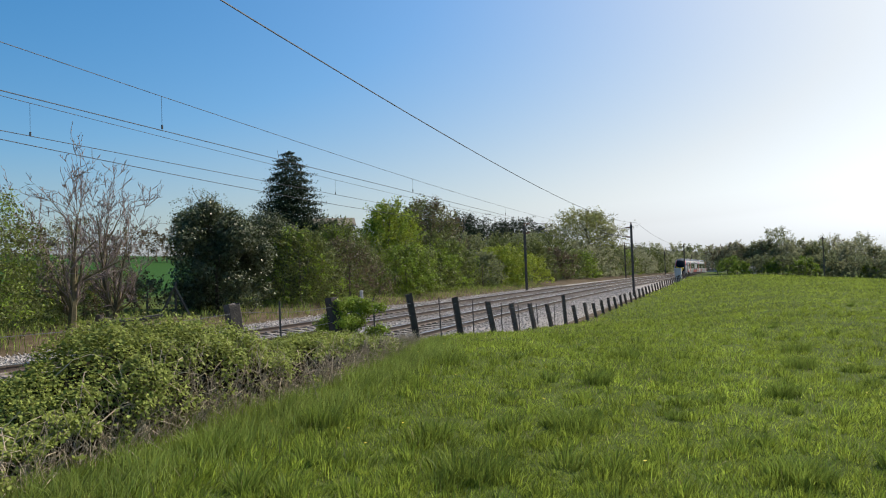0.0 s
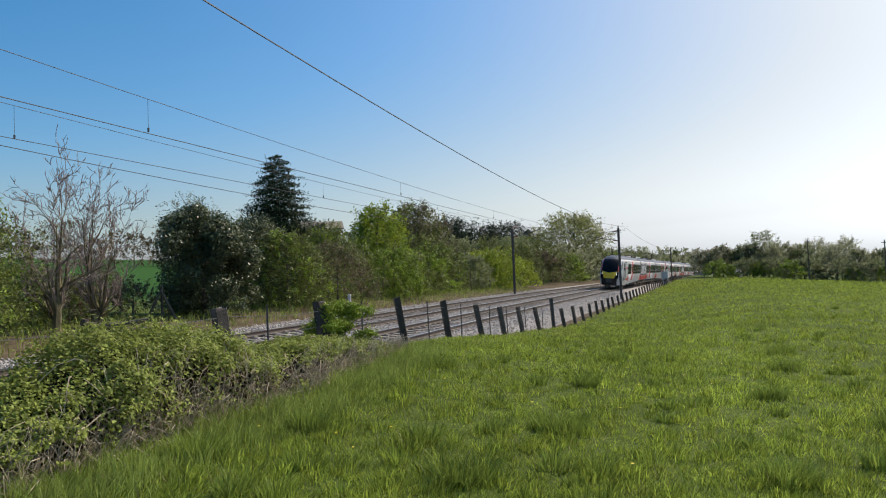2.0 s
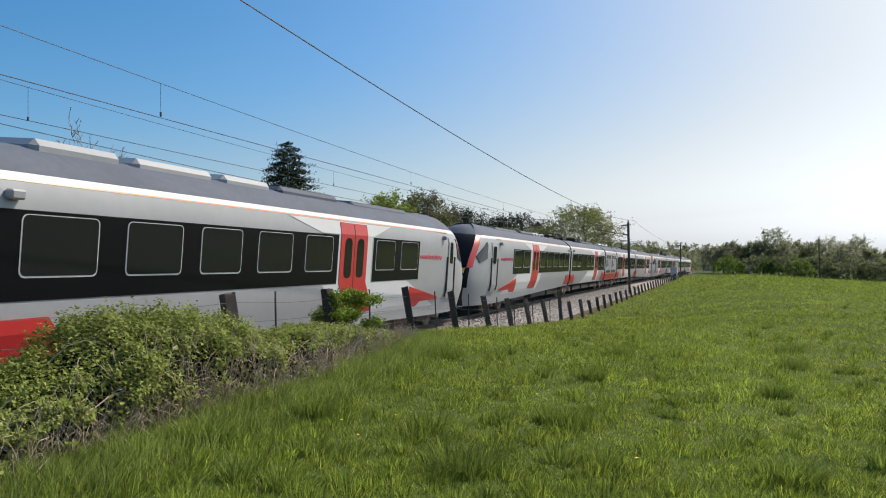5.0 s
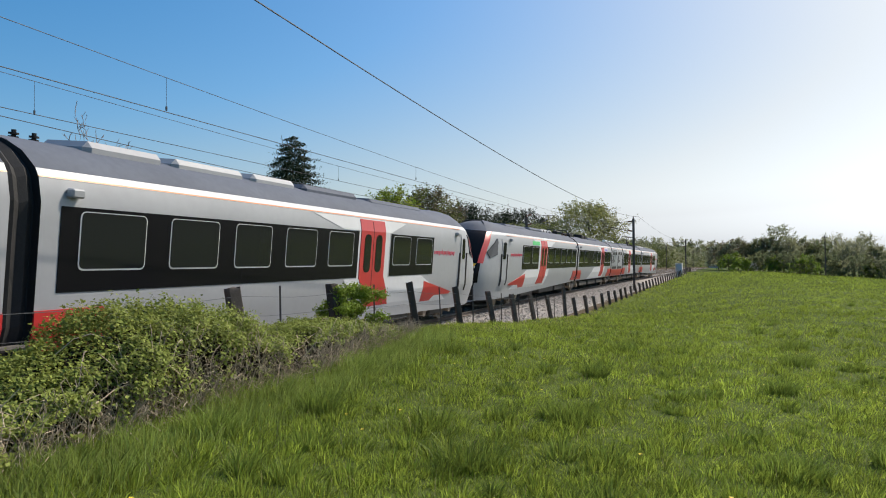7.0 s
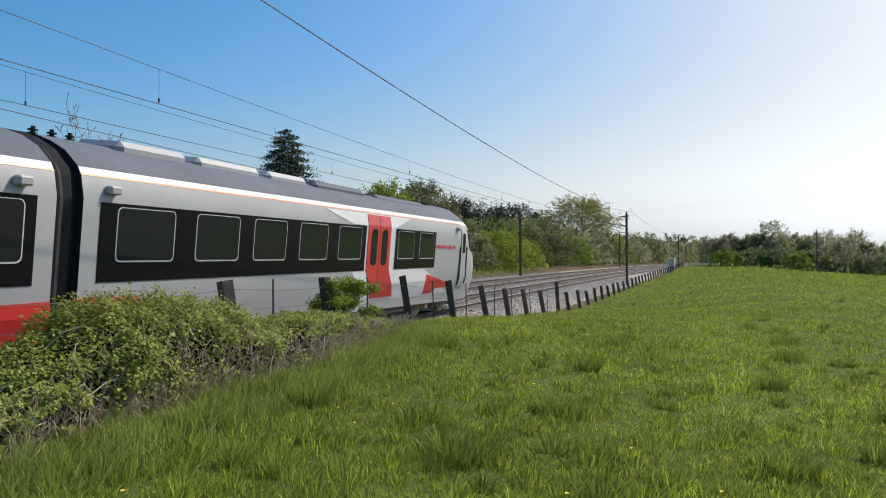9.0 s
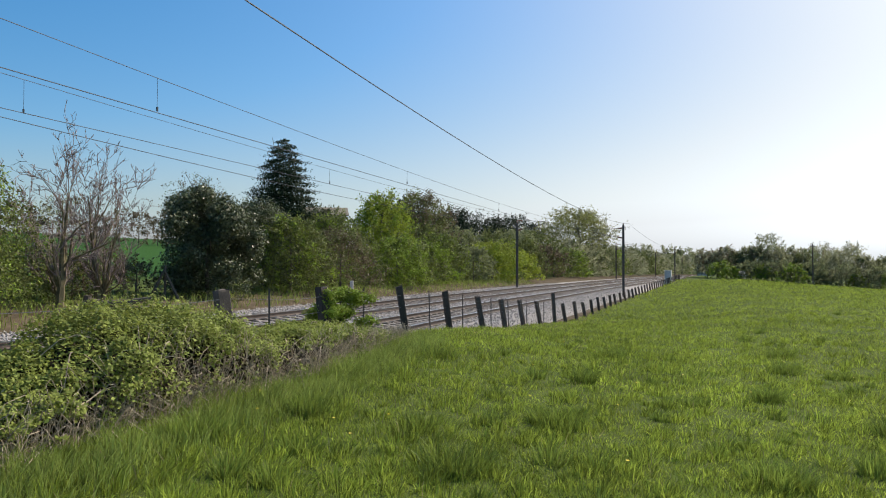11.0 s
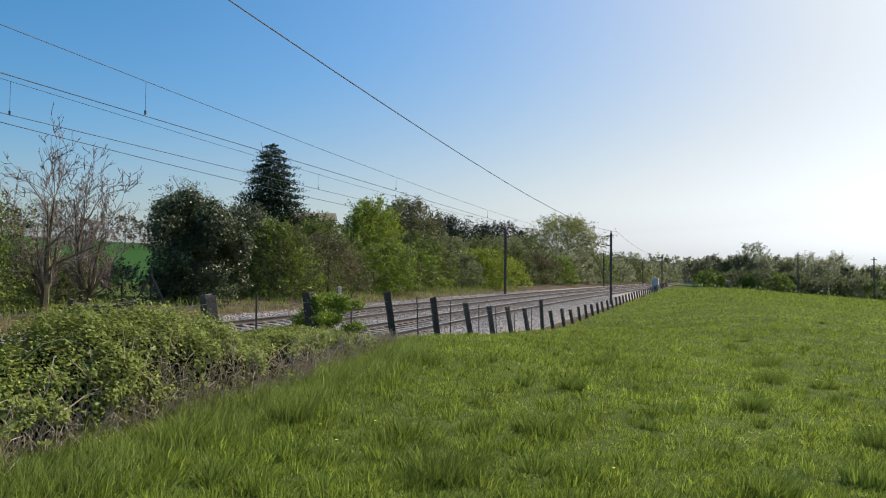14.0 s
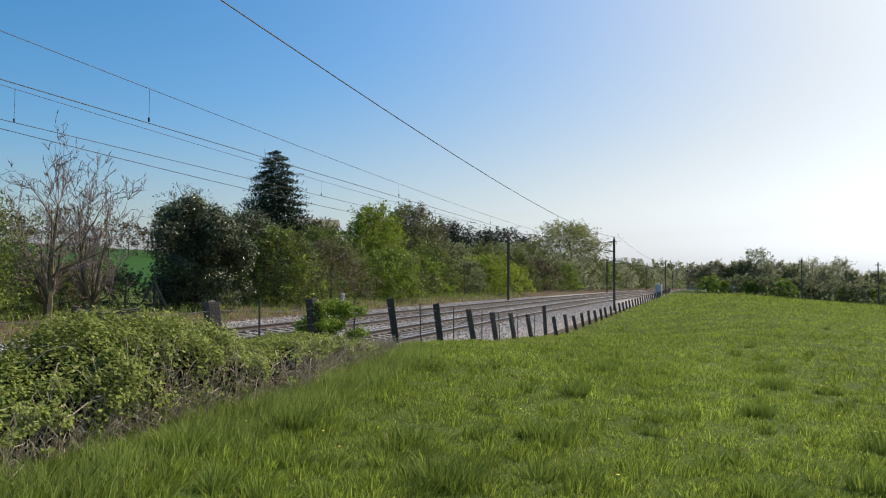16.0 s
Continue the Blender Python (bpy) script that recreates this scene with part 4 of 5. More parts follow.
def build_far_details():
    for az, d in ((28.1, 139.0), (32.8, 137.0)):
        x, y = d * math.sin(radians(az)), d * math.cos(radians(az))
        p = thing("telegraph_pole", "slim dark wooden pole at the far hedge", "pole", x, y, ground_z(x, y), 0, "telegraph poles")
        vs, fs = [], []
        tube(vs, fs, [(0, 0, -0.3), (0, 0, 7.1)], [0.13, 0.09], 8)
        mesh_object("shaft", vs, fs, M["bark"], p)
        bm = bmesh.new()
        box(bm, -0.5, 0.5, -0.05, 0.05, 6.6, 6.72)
        part("crossarm", bm, M["bark"], p)
    x, y = 190 * math.sin(radians(20.9)), 190 * math.cos(radians(20.9))
    w = thing("parapet_wall", "low pale parapet beyond the meadow", "wall", x, y, ground_z(x, y), -20.9)
    bm = bmesh.new()
    box(bm, -2.0, 2.0, -0.2, 0.2, -0.3, 0.75, 0.05)
    part("wall", bm, M["pale_concrete"], w)
    bm = bmesh.new()
    box(bm, -2.1, 2.1, -0.28, 0.28, 0.75, 0.88, 0.03)
    part("coping", bm, M["pale_concrete"], w)


def build_shed():
    x, y = -10.34, 65.09
    h = thing("shed", "low brown-roofed shed half hidden behind the conifer", "shed", x, y, ground_z(x, y), 12)
    bm = bmesh.new()
    box(bm, -2.0, 2.0, -1.5, 1.5, -0.3, 5.04, 0.02)
    part("wall", bm, M["pale_concrete"], h)
    for q in (-1, 1):
        bm = bmesh.new()
        box(bm, -2.25, 2.25, -0.95, 0.95, -0.06, 0.06, 0.01)
        ob = part("roof_slope", bm, M["roof_felt"], h, "brown felt roof slope")
        ob.matrix_basis = pose(0, q * 0.88, 5.49, -q * 24, 0, 0)


build_lineside()
build_far_details()
build_shed()


def bare_tree(x, y, height, seed, label):
    rng = np.random.default_rng(seed)
    t = thing("bare_tree", label, "tree", x, y, ground_z(x, y), 0, "bare trees")
    vs, fs, tv, tf = [], [], [], []

    def grow(p, d, length, r, depth):
        n = 5
        r = max(r, 0.0105)
        pts, rad = [p], [r]
        for i in range(n):
            d = (d + Vector(rng.normal(size=3)) * (0.07 if depth == 0 else 0.16) + Vector((0, 0, 0.10 if depth < 2 else 0.05))).normalized()
            pts.append(pts[-1] + d * length / n)
            rad.append(r * (1 - (0.86 if depth == 0 else 0.66) * (i + 1) / n))
        tube(vs if depth < 2 else tv, fs if depth < 2 else tf, pts, rad, 6 if depth < 2 else 4)
        if depth >= 4:
            return
        for i in range({0: 12, 1: 7, 2: 4, 3: 2}[depth]):
            k = int(rng.integers(1, n + 1))
            w = Vector(rng.normal(size=3))
            w = (w - d * w.dot(d)).normalized()
            nd = (d * rng.uniform(0.8, 1.1) + w * rng.uniform(0.36, 0.68)).normalized()
            grow(pts[k], nd, length * rng.uniform(0.32, 0.56), rad[k] * rng.uniform(0.45, 0.66), depth + 1)

    for i in range(2):
        grow(Vector((rng.normal() * 0.12, rng.normal() * 0.12, -0.2)), Vector((rng.normal() * 0.12, rng.normal() * 0.1, 1)).normalized(), height * (0.80 if i == 0 else 0.66), 0.15 if i == 0 else 0.10, 0)
    mesh_object("trunk", vs, fs, M["bark_lichen"], t, "yellow lichened trunk and limbs")
    tagged(mesh_object("twig_mass", tv, tf, M["twig"], t), kind="stuff")
    rg = np.random.default_rng(seed + 1)
    c = np.array([v for v in tv])[rg.integers(0, len(tv), 1400)]
    q = rg.normal(size=(1400, 4, 3)) * 0.013 + c[:, None]
    tagged(quick_mesh("bud_mass", q.reshape(-1, 3), np.arange(5600), 4, M["leaf_brown"], t), "opening reddish buds", kind="stuff")


bare_tree(*spot(17.65, 9.0), 4.7, 5, "bare tree with lichened trunk and fine twigs")
bare_tree(*spot(19.55, 9.4), 4.4, 9, "bare tree with slender upright stems")


# ---- the meadow's grass ----
def blades(name, label, rng, x, y, height, width, mat, lean=0.35, drift=None, simple=False):
    """Grass blades; drift: a lean of its own for each blade, as (n, 2); simple: one triangle each."""
    n = len(x)
    z = ground(x, y) - 0.01
    w = rng.uniform(0, 6.28, n)
    h = height * rng.uniform(0.5, 1.35, n)
    lx, ly = lean * h * rng.normal(size=n) + 0.10 * h, lean * h * rng.normal(size=n)
    if drift is not None:
        lx, ly = lx + drift[:, 0] * h, ly + drift[:, 1] * h
    hw = width * rng.uniform(0.6, 1.3, n) * 0.5
    side = np.c_[np.cos(w) * hw, np.sin(w) * hw, np.zeros(n)]
    base = np.c_[x, y, z]
    tip = base + np.c_[lx, ly, h]
    if simple:
        v = np.stack([base - side, base + side, tip], 1).reshape(-1, 3)
        f = np.arange(n * 3)
    else:
        mid = base + np.c_[lx * 0.35, ly * 0.35, h * 0.6]
        v = np.stack([base - side, base + side, mid + side * 0.75, mid - side * 0.75, tip], 1).reshape(-1, 3)
        i = np.arange(n)[:, None] * 5
        f = np.concatenate([i + np.array([[0, 1, 2]]), i + np.array([[0, 2, 3]]), i + np.array([[3, 2, 4]])], 1).reshape(-1, 3)
    ob = quick_mesh(name, v, f, 3, mat)
    tagged(ob, label, "grass", kind="stuff")


def scatter(rng, n, r0, r1, a0=-40, a1=40, power=1.0):
    r = np.sqrt(r0 * r0 + (r1 * r1 - r0 * r0) * rng.random(n) ** power)
    a = np.radians(rng.uniform(a0, a1, n))
    x, y = r * np.sin(a), r * np.cos(a)
    return x, y


def sward(x, y):
    """Height of the sward: hollows, patches and clumps of uneven size."""
    return 0.62 + 0.75 * patchy(x, y, 0.9) * patchy(x + 31, y, 2.7) + 0.6 * smooth(0.45, 0.9, patchy(x, y + 17, 0.28)) + 0.35 * smooth(0.5, 0.95, patchy(x + 7, y, 0.11))


def tussocks(name, label, rng, n, r0, r1, per, spread, height, width, mat):
    """Tussocks whose blades lean out from the middle."""
    r = r0 * (r1 / r0) ** rng.random(n)
    a = np.radians(rng.uniform(-38, 40, n))
    cx, cy = r * np.sin(a), r * np.cos(a)
    k = (on_line(cx, cy)[1] < FENCE_OFF - 1.5) & (patchy(cx, cy, 3.1) + 0.25 * rng.random(n) > 0.40)
    cx, cy, r = cx[k], cy[k], r[k]
    big = np.repeat(rng.uniform(0.55, 1.35, len(cx)), per)
    w, q = rng.uniform(0, 6.28, len(big)), np.sqrt(rng.random(len(big)))
    dx, dy = np.cos(w) * q, np.sin(w) * q
    x, y = np.repeat(cx, per) + dx * spread * big, np.repeat(cy, per) + dy * spread * big
    blades(name, label, rng, x, y, height * big * (1.1 - 0.4 * q), width + 0.0006 * np.repeat(r, per), mat, 0.22, np.c_[dx, dy] * 0.75)


def build_grass():
    rng = np.random.default_rng(21)
    for name, n, r0, r1, simple in (("meadow_grass", 270000, 2.3, 15.0, False), ("far_meadow_grass", 330000, 14.5, 135.0, True)):
        r = r0 * (r1 / r0) ** rng.random(n)
        a = np.radians(rng.uniform(-38, 40, n))
        x, y = r * np.sin(a), r * np.cos(a)
        tall = sward(x, y)
        k = (on_line(x, y)[1] < FENCE_OFF + 0.1) & (rng.random(n) < 0.62 + 0.38 * smooth(0.5, 1.0, tall))
        x, y, r, tall = x[k], y[k], r[k], tall[k]
        drift = np.c_[patchy(x, y, 0.35) - 0.5, patchy(x + 50, y, 0.35) - 0.5] * 1.5
        blades(name, "short lush green pasture grass with coarse tufts", rng, x, y, (0.040 + 0.0014 * r) * tall, 0.0036 + (0.0008 if simple else 0.0006) * r, M["grass"], 0.45, drift, simple)
    n = 90000
    r, a = 14 * np.sqrt(rng.random(n)), np.radians(rng.uniform(0, 360, n))
    x, y = r * np.sin(a), r * np.cos(a)
    k = (on_line(x, y)[1] < FENCE_OFF + 0.1) & ((r < 2.4) | (np.cos(a) < 0.77))
    blades("nearby_grass", "short lush green pasture grass around the viewpoint", rng, x[k], y[k], 0.06 * sward(x[k], y[k]), 0.011, M["grass"], 0.45, None, True)
    tussocks("grass_tufts", "fresh green grass tussocks", rng, 2600, 2.6, 45, 44, 0.085, 0.12, 0.0045, M["grass"])
    tussocks("dark_tufts", "coarse dark green grass tussocks", rng, 130, 3.4, 60, 120, 0.11, 0.14, 0.007, M["dark_tuft"])
    cx = np.array([-1.05, 4.5, -1.75, 0.33, 5.2, 3.4, 6.1, 2.2, 1.4, 7.5, 4.0, 0.2, -0.9, 2.9])
    cy = np.array([6.7, 9.2, 5.7, 5.3, 7.6, 13.0, 12.0, 9.8, 7.0, 15.0, 6.0, 11.5, 8.8, 5.6])
    w, q = rng.uniform(0, 6.28, len(cx) * 420), np.sqrt(rng.random(len(cx) * 420))
    size = np.repeat(rng.uniform(0.16, 0.30, len(cx)), 420)
    dx, dy = np.cos(w) * q, np.sin(w) * q
    blades("tall_tufts", "tall dark green grass tufts", rng, np.repeat(cx, 420) + dx * size, np.repeat(cy, 420) + dy * size * 0.7, 0.19, 0.008, M["dark_tuft"], 0.3, np.c_[dx, dy] * 0.6)
    s, off = rng.uniform(6, 75, 3200), rng.uniform(7.0, 10.5, 3200)
    x, y, _ = along(s, off)
    blades("verge_grass", "thin dry grass on the railway verge", rng, x, y, 0.20, 0.012, M["straw"], 0.45)
    s, off = rng.uniform(6, 75, 7000), rng.uniform(7.0, 11.5, 7000)
    x, y, _ = along(s, off)
    blades("verge_weeds", "low green weeds on the railway verge", rng, x, y, 0.30, 0.03, M["tuft"], 0.5)
    s, off = rng.uniform(1, 13.5, 16000), -5.85 + 0.24 * rng.normal(size=16000)
    off = off + np.interp(s, [1, 7.5, 13.5], [0, 0.0, 1.0])
    x, y, _ = along(s, off)
    blades("edge_grass", "longer bluish green grass along the brambles", rng, x, y, 0.11 + 0.16 * patchy(x, y, 0.3), 0.007, M["tuft"], 0.42)
    x, y = scatter(rng, 70, 4, 16)
    k = on_line(x, y)[1] < FENCE_OFF - 1
    x, y = x[k], y[k]
    z = ground(x, y) + rng.uniform(0.09, 0.16, len(x))
    q = np.array([(-1, -1, 0), (1, -1, 0.3), (1, 1, 0), (-1, 1, 0.3)]) * 0.013
    v = np.c_[x, y, z][:, None] + q[None]
    tagged(quick_mesh("buttercups", v.reshape(-1, 3), np.arange(len(x) * 4), 4, M["flower"]), "scattered small yellow buttercups", "flower", kind="stuff")
    # dry stems, made more numerous so their pale colour stands for blade glints too
    x, y = scatter(rng, 26000, 2.6, 40, power=1.3)
    s, off = on_line(x, y)
    k = (off < FENCE_OFF + 0.3) & (rng.random(len(x)) < 0.25 + 0.75 * smooth(-7, -4, off))
    blades("dry_grass", "scattered dry straw-coloured grass stems, their pale tone also standing for glints", rng, x[k], y[k], 0.13, 0.005, M["straw"], 0.5)


build_grass()


# ---- the train ----
END, MID, POWER = 21.06, 15.7, 7.2
UNITS = ((END, POWER, MID, END), (END, MID, POWER, MID, END), (END, MID, POWER, MID, END))
SPEED, NOSE_AT = 39.94, -5.94 + 39.94 * 4.2
CARS = []
GAP = 0.24


def car_pose(a, b, t):
    """Pose of a car whose ends lie a and b metres behind the train's nose."""
    sa, sb = NOSE_AT - SPEED * t + a, NOSE_AT - SPEED * t + b
    xa, ya, _ = along(sa)
    xb, yb, _ = along(sb)
    za, zb = rise_z(xa, ya), rise_z(xb, yb)
    lean = 5.8 if b > a else -5.8
    return pose(float(xa + xb) / 2, float(ya + yb) / 2, (za + zb) / 2, lean, math.degrees(math.atan2(za - zb, abs(b - a))), math.degrees(math.atan2(float(yb - ya), float(xb - xa))))


# half width over height of the body shell
SHELL_Z = [0.78, 0.95, 1.30, 2.95, 3.28, 3.40, 3.62, 3.75, 3.83, 3.86]
SHELL_Y = [1.235, 1.285, 1.355, 1.335, 1.255, 1.185, 0.92, 0.62, 0.30, 0.0]
BREAKS = (0.95, 1.30, 2.95, 3.28)


def shell_y(z):
    return float(np.interp(z, SHELL_Z, SHELL_Y))


def clip(poly, z, above):
    out = []
    for i, p in enumerate(poly):
        q = poly[(i + 1) % len(poly)]
        pin, qin = (p[1] >= z) == above, (q[1] >= z) == above
        if pin:
            out.append(p)
        if pin != qin:
            f = (z - p[1]) / (q[1] - p[1])
            out.append((p[0] + (q[0] - p[0]) * f, z))
    return out


def side_panel(name, car, x0, polys, mat, side, proud=0.006, label="", taper=None):
    """Panels of (u, z) outlines laid on one side of the shell, as one part. x0: where u is zero."""
    vs, fs = [], []
    for poly in polys:
        pieces = [poly]
        for z in BREAKS:
            pieces = [c for p in pieces for c in (clip(p, z, True), clip(p, z, False)) if len(c) > 2]
        for p in pieces:
            if max(q[1] for q in p) - min(q[1] for q in p) < 1e-4:
                continue
            b, n = len(vs), len(p)
            for lift in (proud, -0.02):
                for u, z in p:
                    w = shell_y(z) * (taper(u, z) if taper else 1.0)
                    vs.append((x0 + u, side * (w + lift), z))
            area = sum(p[i][0] * p[(i + 1) % n][1] - p[(i + 1) % n][0] * p[i][1] for i in range(n)) * side
            order = range(n) if area < 0 else range(n - 1, -1, -1)
            fs.append(tuple(b + i for i in order))
            fs += [(b + i, b + (i + 1) % n, b + n + (i + 1) % n, b + n + i) for i in range(n)]
    return mesh_object(name, vs, fs, mat, car, label)


def rounded(u0, u1, z0, z1, r=0.09):
    pts = []
    for cx, cz, a0 in ((u1 - r, z1 - r, 0), (u0 + r, z1 - r, 90), (u0 + r, z0 + r, 180), (u1 - r, z0 + r, 270)):
        for k in range(4):
            a = radians(a0 + 30 * k)
            pts.append((cx + r * math.cos(a), cz + r * math.sin(a)))
    return pts


def rect(u0, u1, z0, z1):
    return [(u0, z0), (u1, z0), (u1, z1), (u0, z1)]


def side_window(car, x0, u0, u1, side, z0=2.03, z1=2.87, m=lambda u: u):
    a, b = sorted((m(u0), m(u1)))
    f = side_panel("window", car, x0, [rounded(a, b, z0, z1)], M["t_alu"], side, 0.016, "dark window in a pale frame")
    side_panel("pane", f, x0, [rounded(a + 0.022, b - 0.022, z0 + 0.026, z1 - 0.012, 0.075)], M["t_glass"], side, 0.021)


def side_door(car, x0, u0, u1, side, slash, m):
    a, b = sorted((m(u0), m(u1)))
    d = (m(slash) - m(0))
    door = side_panel("door", car, x0, [[(a, 1.74), (b, 1.74), (b, 3.24), (a, 3.24)], [(a + d, 0.93), (b + d, 0.93), (b, 1.74), (a, 1.74)]], M["t_red"], side, 0.024, "red double-leaf door")
    c = (a + b) / 2
    for q in (-1, 1):
        side_panel("door_window", door, x0, [rounded(c + q * 0.34 - 0.19, c + q * 0.34 + 0.19, 1.86, 2.86, 0.14)], M["t_glass"], side, 0.032)
    side_panel("door_seam", door, x0, [rect(c - 0.012, c + 0.012, 1.0, 3.2)], M["t_rubber"], side, 0.028)


def cylinder(vs, fs, centre, axis, r, depth, sides=18):
    c, a = Vector(centre), Vector(axis) * depth / 2
    tube(vs, fs, [c - a, c + a], [r, r], sides)


def bogie(car, x):
    vs, fs = [], []
    bm = bmesh.new()
    for sd in (-1, 1):
        box(bm, x - 1.75, x + 1.75, sd * 1.02 - 0.08, sd * 1.02 + 0.08, 0.48, 0.66, 0.03)
        box(bm, x - 0.45, x + 0.45, sd * 1.04 - 0.14, sd * 1.04 + 0.14, 0.60, 0.95, 0.06)
        box(bm, x - 0.55, x + 0.55, sd * 1.02 - 0.10, sd * 1.02 + 0.10, 0.30, 0.50, 0.03)
    box(bm, x - 0.5, x + 0.5, -1.0, 1.0, 0.45, 0.72, 0.03)
    b = part("bogie", bm, M["t_under"], car)
    for q in (-1.25, 1.25):
        for sd in (-1, 1):
            vs, fs = [], []
            cylinder(vs, fs, (x + q, sd * 0.75, 0.43), (0, 1, 0), 0.43, 0.13, 22)
            cylinder(vs, fs, (x + q, sd * 0.84, 0.43), (0, 1, 0), 0.30, 0.04, 18)
            mesh_object("wheel", vs, fs, M["t_wheel"], b)
            vs, fs = [], []
            cylinder(vs, fs, (x + q, sd * 1.06, 0.45), (0, 1, 0), 0.15, 0.26, 12)
            cylinder(vs, fs, (x + q - 0.24 * (1 if q > 0 else -1), sd * 1.05, 0.60), (0, 0, 1), 0.11, 0.34, 10)
            mesh_object("axle_box", vs, fs, M["t_wheel"], b)


def shell_rings(xs, scale=1.0):
    half = list(zip(SHELL_Y, SHELL_Z))
    loop = half + [(-y, z) for y, z in half[-2::-1]]
    return loop, [(x, y * scale, z) for x in xs for y, z in loop]


def plain_body(car, x0, x1):
    loop, vs = shell_rings(np.linspace(x0, x1, 5))
    n = len(loop)
    fs, idx = [], []
    for k in range(4):
        for i in range(n - 1):
            fs.append((k * n + i, (k + 1) * n + i, (k + 1) * n + i + 1, k * n + i + 1))
            zz = (loop[i][1] + loop[i + 1][1]) / 2
            idx.append(2 if zz > 3.40 else 1 if zz > 3.28 else 0)
        fs.append((k * n + n - 1, (k + 1) * n + n - 1, (k + 1) * n, k * n))
        idx.append(3)
    fs += [tuple(range(n - 1, -1, -1)), tuple(4 * n + i for i in range(n))]
    idx += [3, 3]
    mesh_object("body", vs, fs, [M["t_grey"], M["t_white"], M["t_roof"], M["t_rubber"]], car, index=idx, smooth_shade=True)


def joint(car, x):
    """Rubber gangway and shared bogie at the rear joint."""
    loop, vs = shell_rings(np.linspace(x - 0.30, x + 0.30, 7), 0.93)
    n = len(loop)
    for k in range(7):
        if k % 2:
            for i in range(n):
                a, b, c = vs[k * n + i]
                vs[k * n + i] = (a, b * 0.965, c * 0.985)
    fs = [(k * n + i, (k + 1) * n + i, (k + 1) * n + i + 1, k * n + i + 1) for k in range(6) for i in range(n - 1)]
    fs += [tuple(range(n - 1, -1, -1)), tuple(6 * n + i for i in range(n))]
    mesh_object("gangway", vs, fs, M["t_rubber"], car, "black rubber gangway")
    bogie(car, x)
    for sd in (-1, 1):
        vs, fs = [], []
        cylinder(vs, fs, (x, sd * 1.28, 1.02), (1, 0, 0), 0.045, 1.3, 8)
        mesh_object("damper", vs, fs, M["t_under"], car)


def under_gear(car, spans):
    for a, b in spans:
        bm = bmesh.new()
        box(bm, a, b, -1.12, 1.12, 0.34, 0.64, 0.04)
        part("equipment_case", bm, M["t_under"], car)


def roof_unit(car, x0, x1, w, z1, mat, label, slats=0):
    bm = bmesh.new()
    box(bm, x0, x1, -w, w, 3.50, z1, 0.10)
    u = part("roof_unit", bm, mat, car, label)
    for k in range(slats):
        bm = bmesh.new()
        x = x0 + (x1 - x0) * (k + 0.5) / slats
        box(bm, x - 0.05, x + 0.05, -w - 0.012, -w + 0.02, 3.66, z1 - 0.06)
        part("slat", bm, M["t_rubber"], u)


def white_field(car, x0, m, side, door):
    """White slashed panels round a door."""
    d0, d1 = door
    lo = [(m(d0 - 5.6), 0.80), (m(d0 - 2.9), 1.70), (m(d1 + 0.8), 1.70), (m(d1 - 0.1), 0.80)]
    up = [(m(d0 - 1.6), 3.26), (m(d0 - 0.4), 2.94), (m(d1 + 0.9), 2.94), (m(d1 + 2.3), 3.26)]
    fr = [(m(d0 - 0.32), 1.70), (m(d0), 1.70), (m(d0), 2.94), (m(d0 - 0.32), 2.94)]
    fr2 = [(m(d1), 1.70), (m(d1 + 0.1), 1.70), (m(d1 + 0.1), 2.94), (m(d1), 2.94)]
    side_panel("white_panel", car, x0, [lo, up, fr, fr2], M["t_white"], side, 0.010, "white slashed paint panel")


def red_end(car, x0, m, side, edge, reach=1.45):
    """Red lower corner beside a joint."""
    s = 1 if m(1) > m(0) else -1
    inner = edge - reach
    side_panel("red_corner", car, x0, [[(m(edge), 0.86), (m(edge), 1.50), (m(inner + 0.3), 1.50), (m(inner - 0.15), 0.86)]], M["t_red"], side, 0.012, "red lower corner panel")


def bars(name, car, x0, u0, u1, z, h, side, mat, m, seed):
    rng = random.Random(seed)
    a, b = sorted((m(u0), m(u1)))
    polys, u = [], a
    while u < b:
        w = rng.choice([0.095, 0.09, 0.03, 0.10])
        up = rng.choice([0, 0, 0, 0.5, -0.45]) * h
        e = min(u + w, b)
        polys.append(rect(u, e, z, z + h))
        if up:
            polys.append(rect(e - 0.03, e, z + h, z + h + up) if up > 0 else rect(e - 0.03, e, z + up, z))
        u += w + 0.06
    side_panel(name, car, x0, polys, mat, side, 0.010, "row of small red lettering bars")


def mirror_camera(car, x, side):
    bm = bmesh.new()
    y = side * (shell_y(3.1) + 0.06)
    box(bm, x - 0.11, x + 0.11, y - 0.08, y + 0.07, 3.04, 3.17, 0.025)
    part("side_camera", bm, M["t_grey"], car)


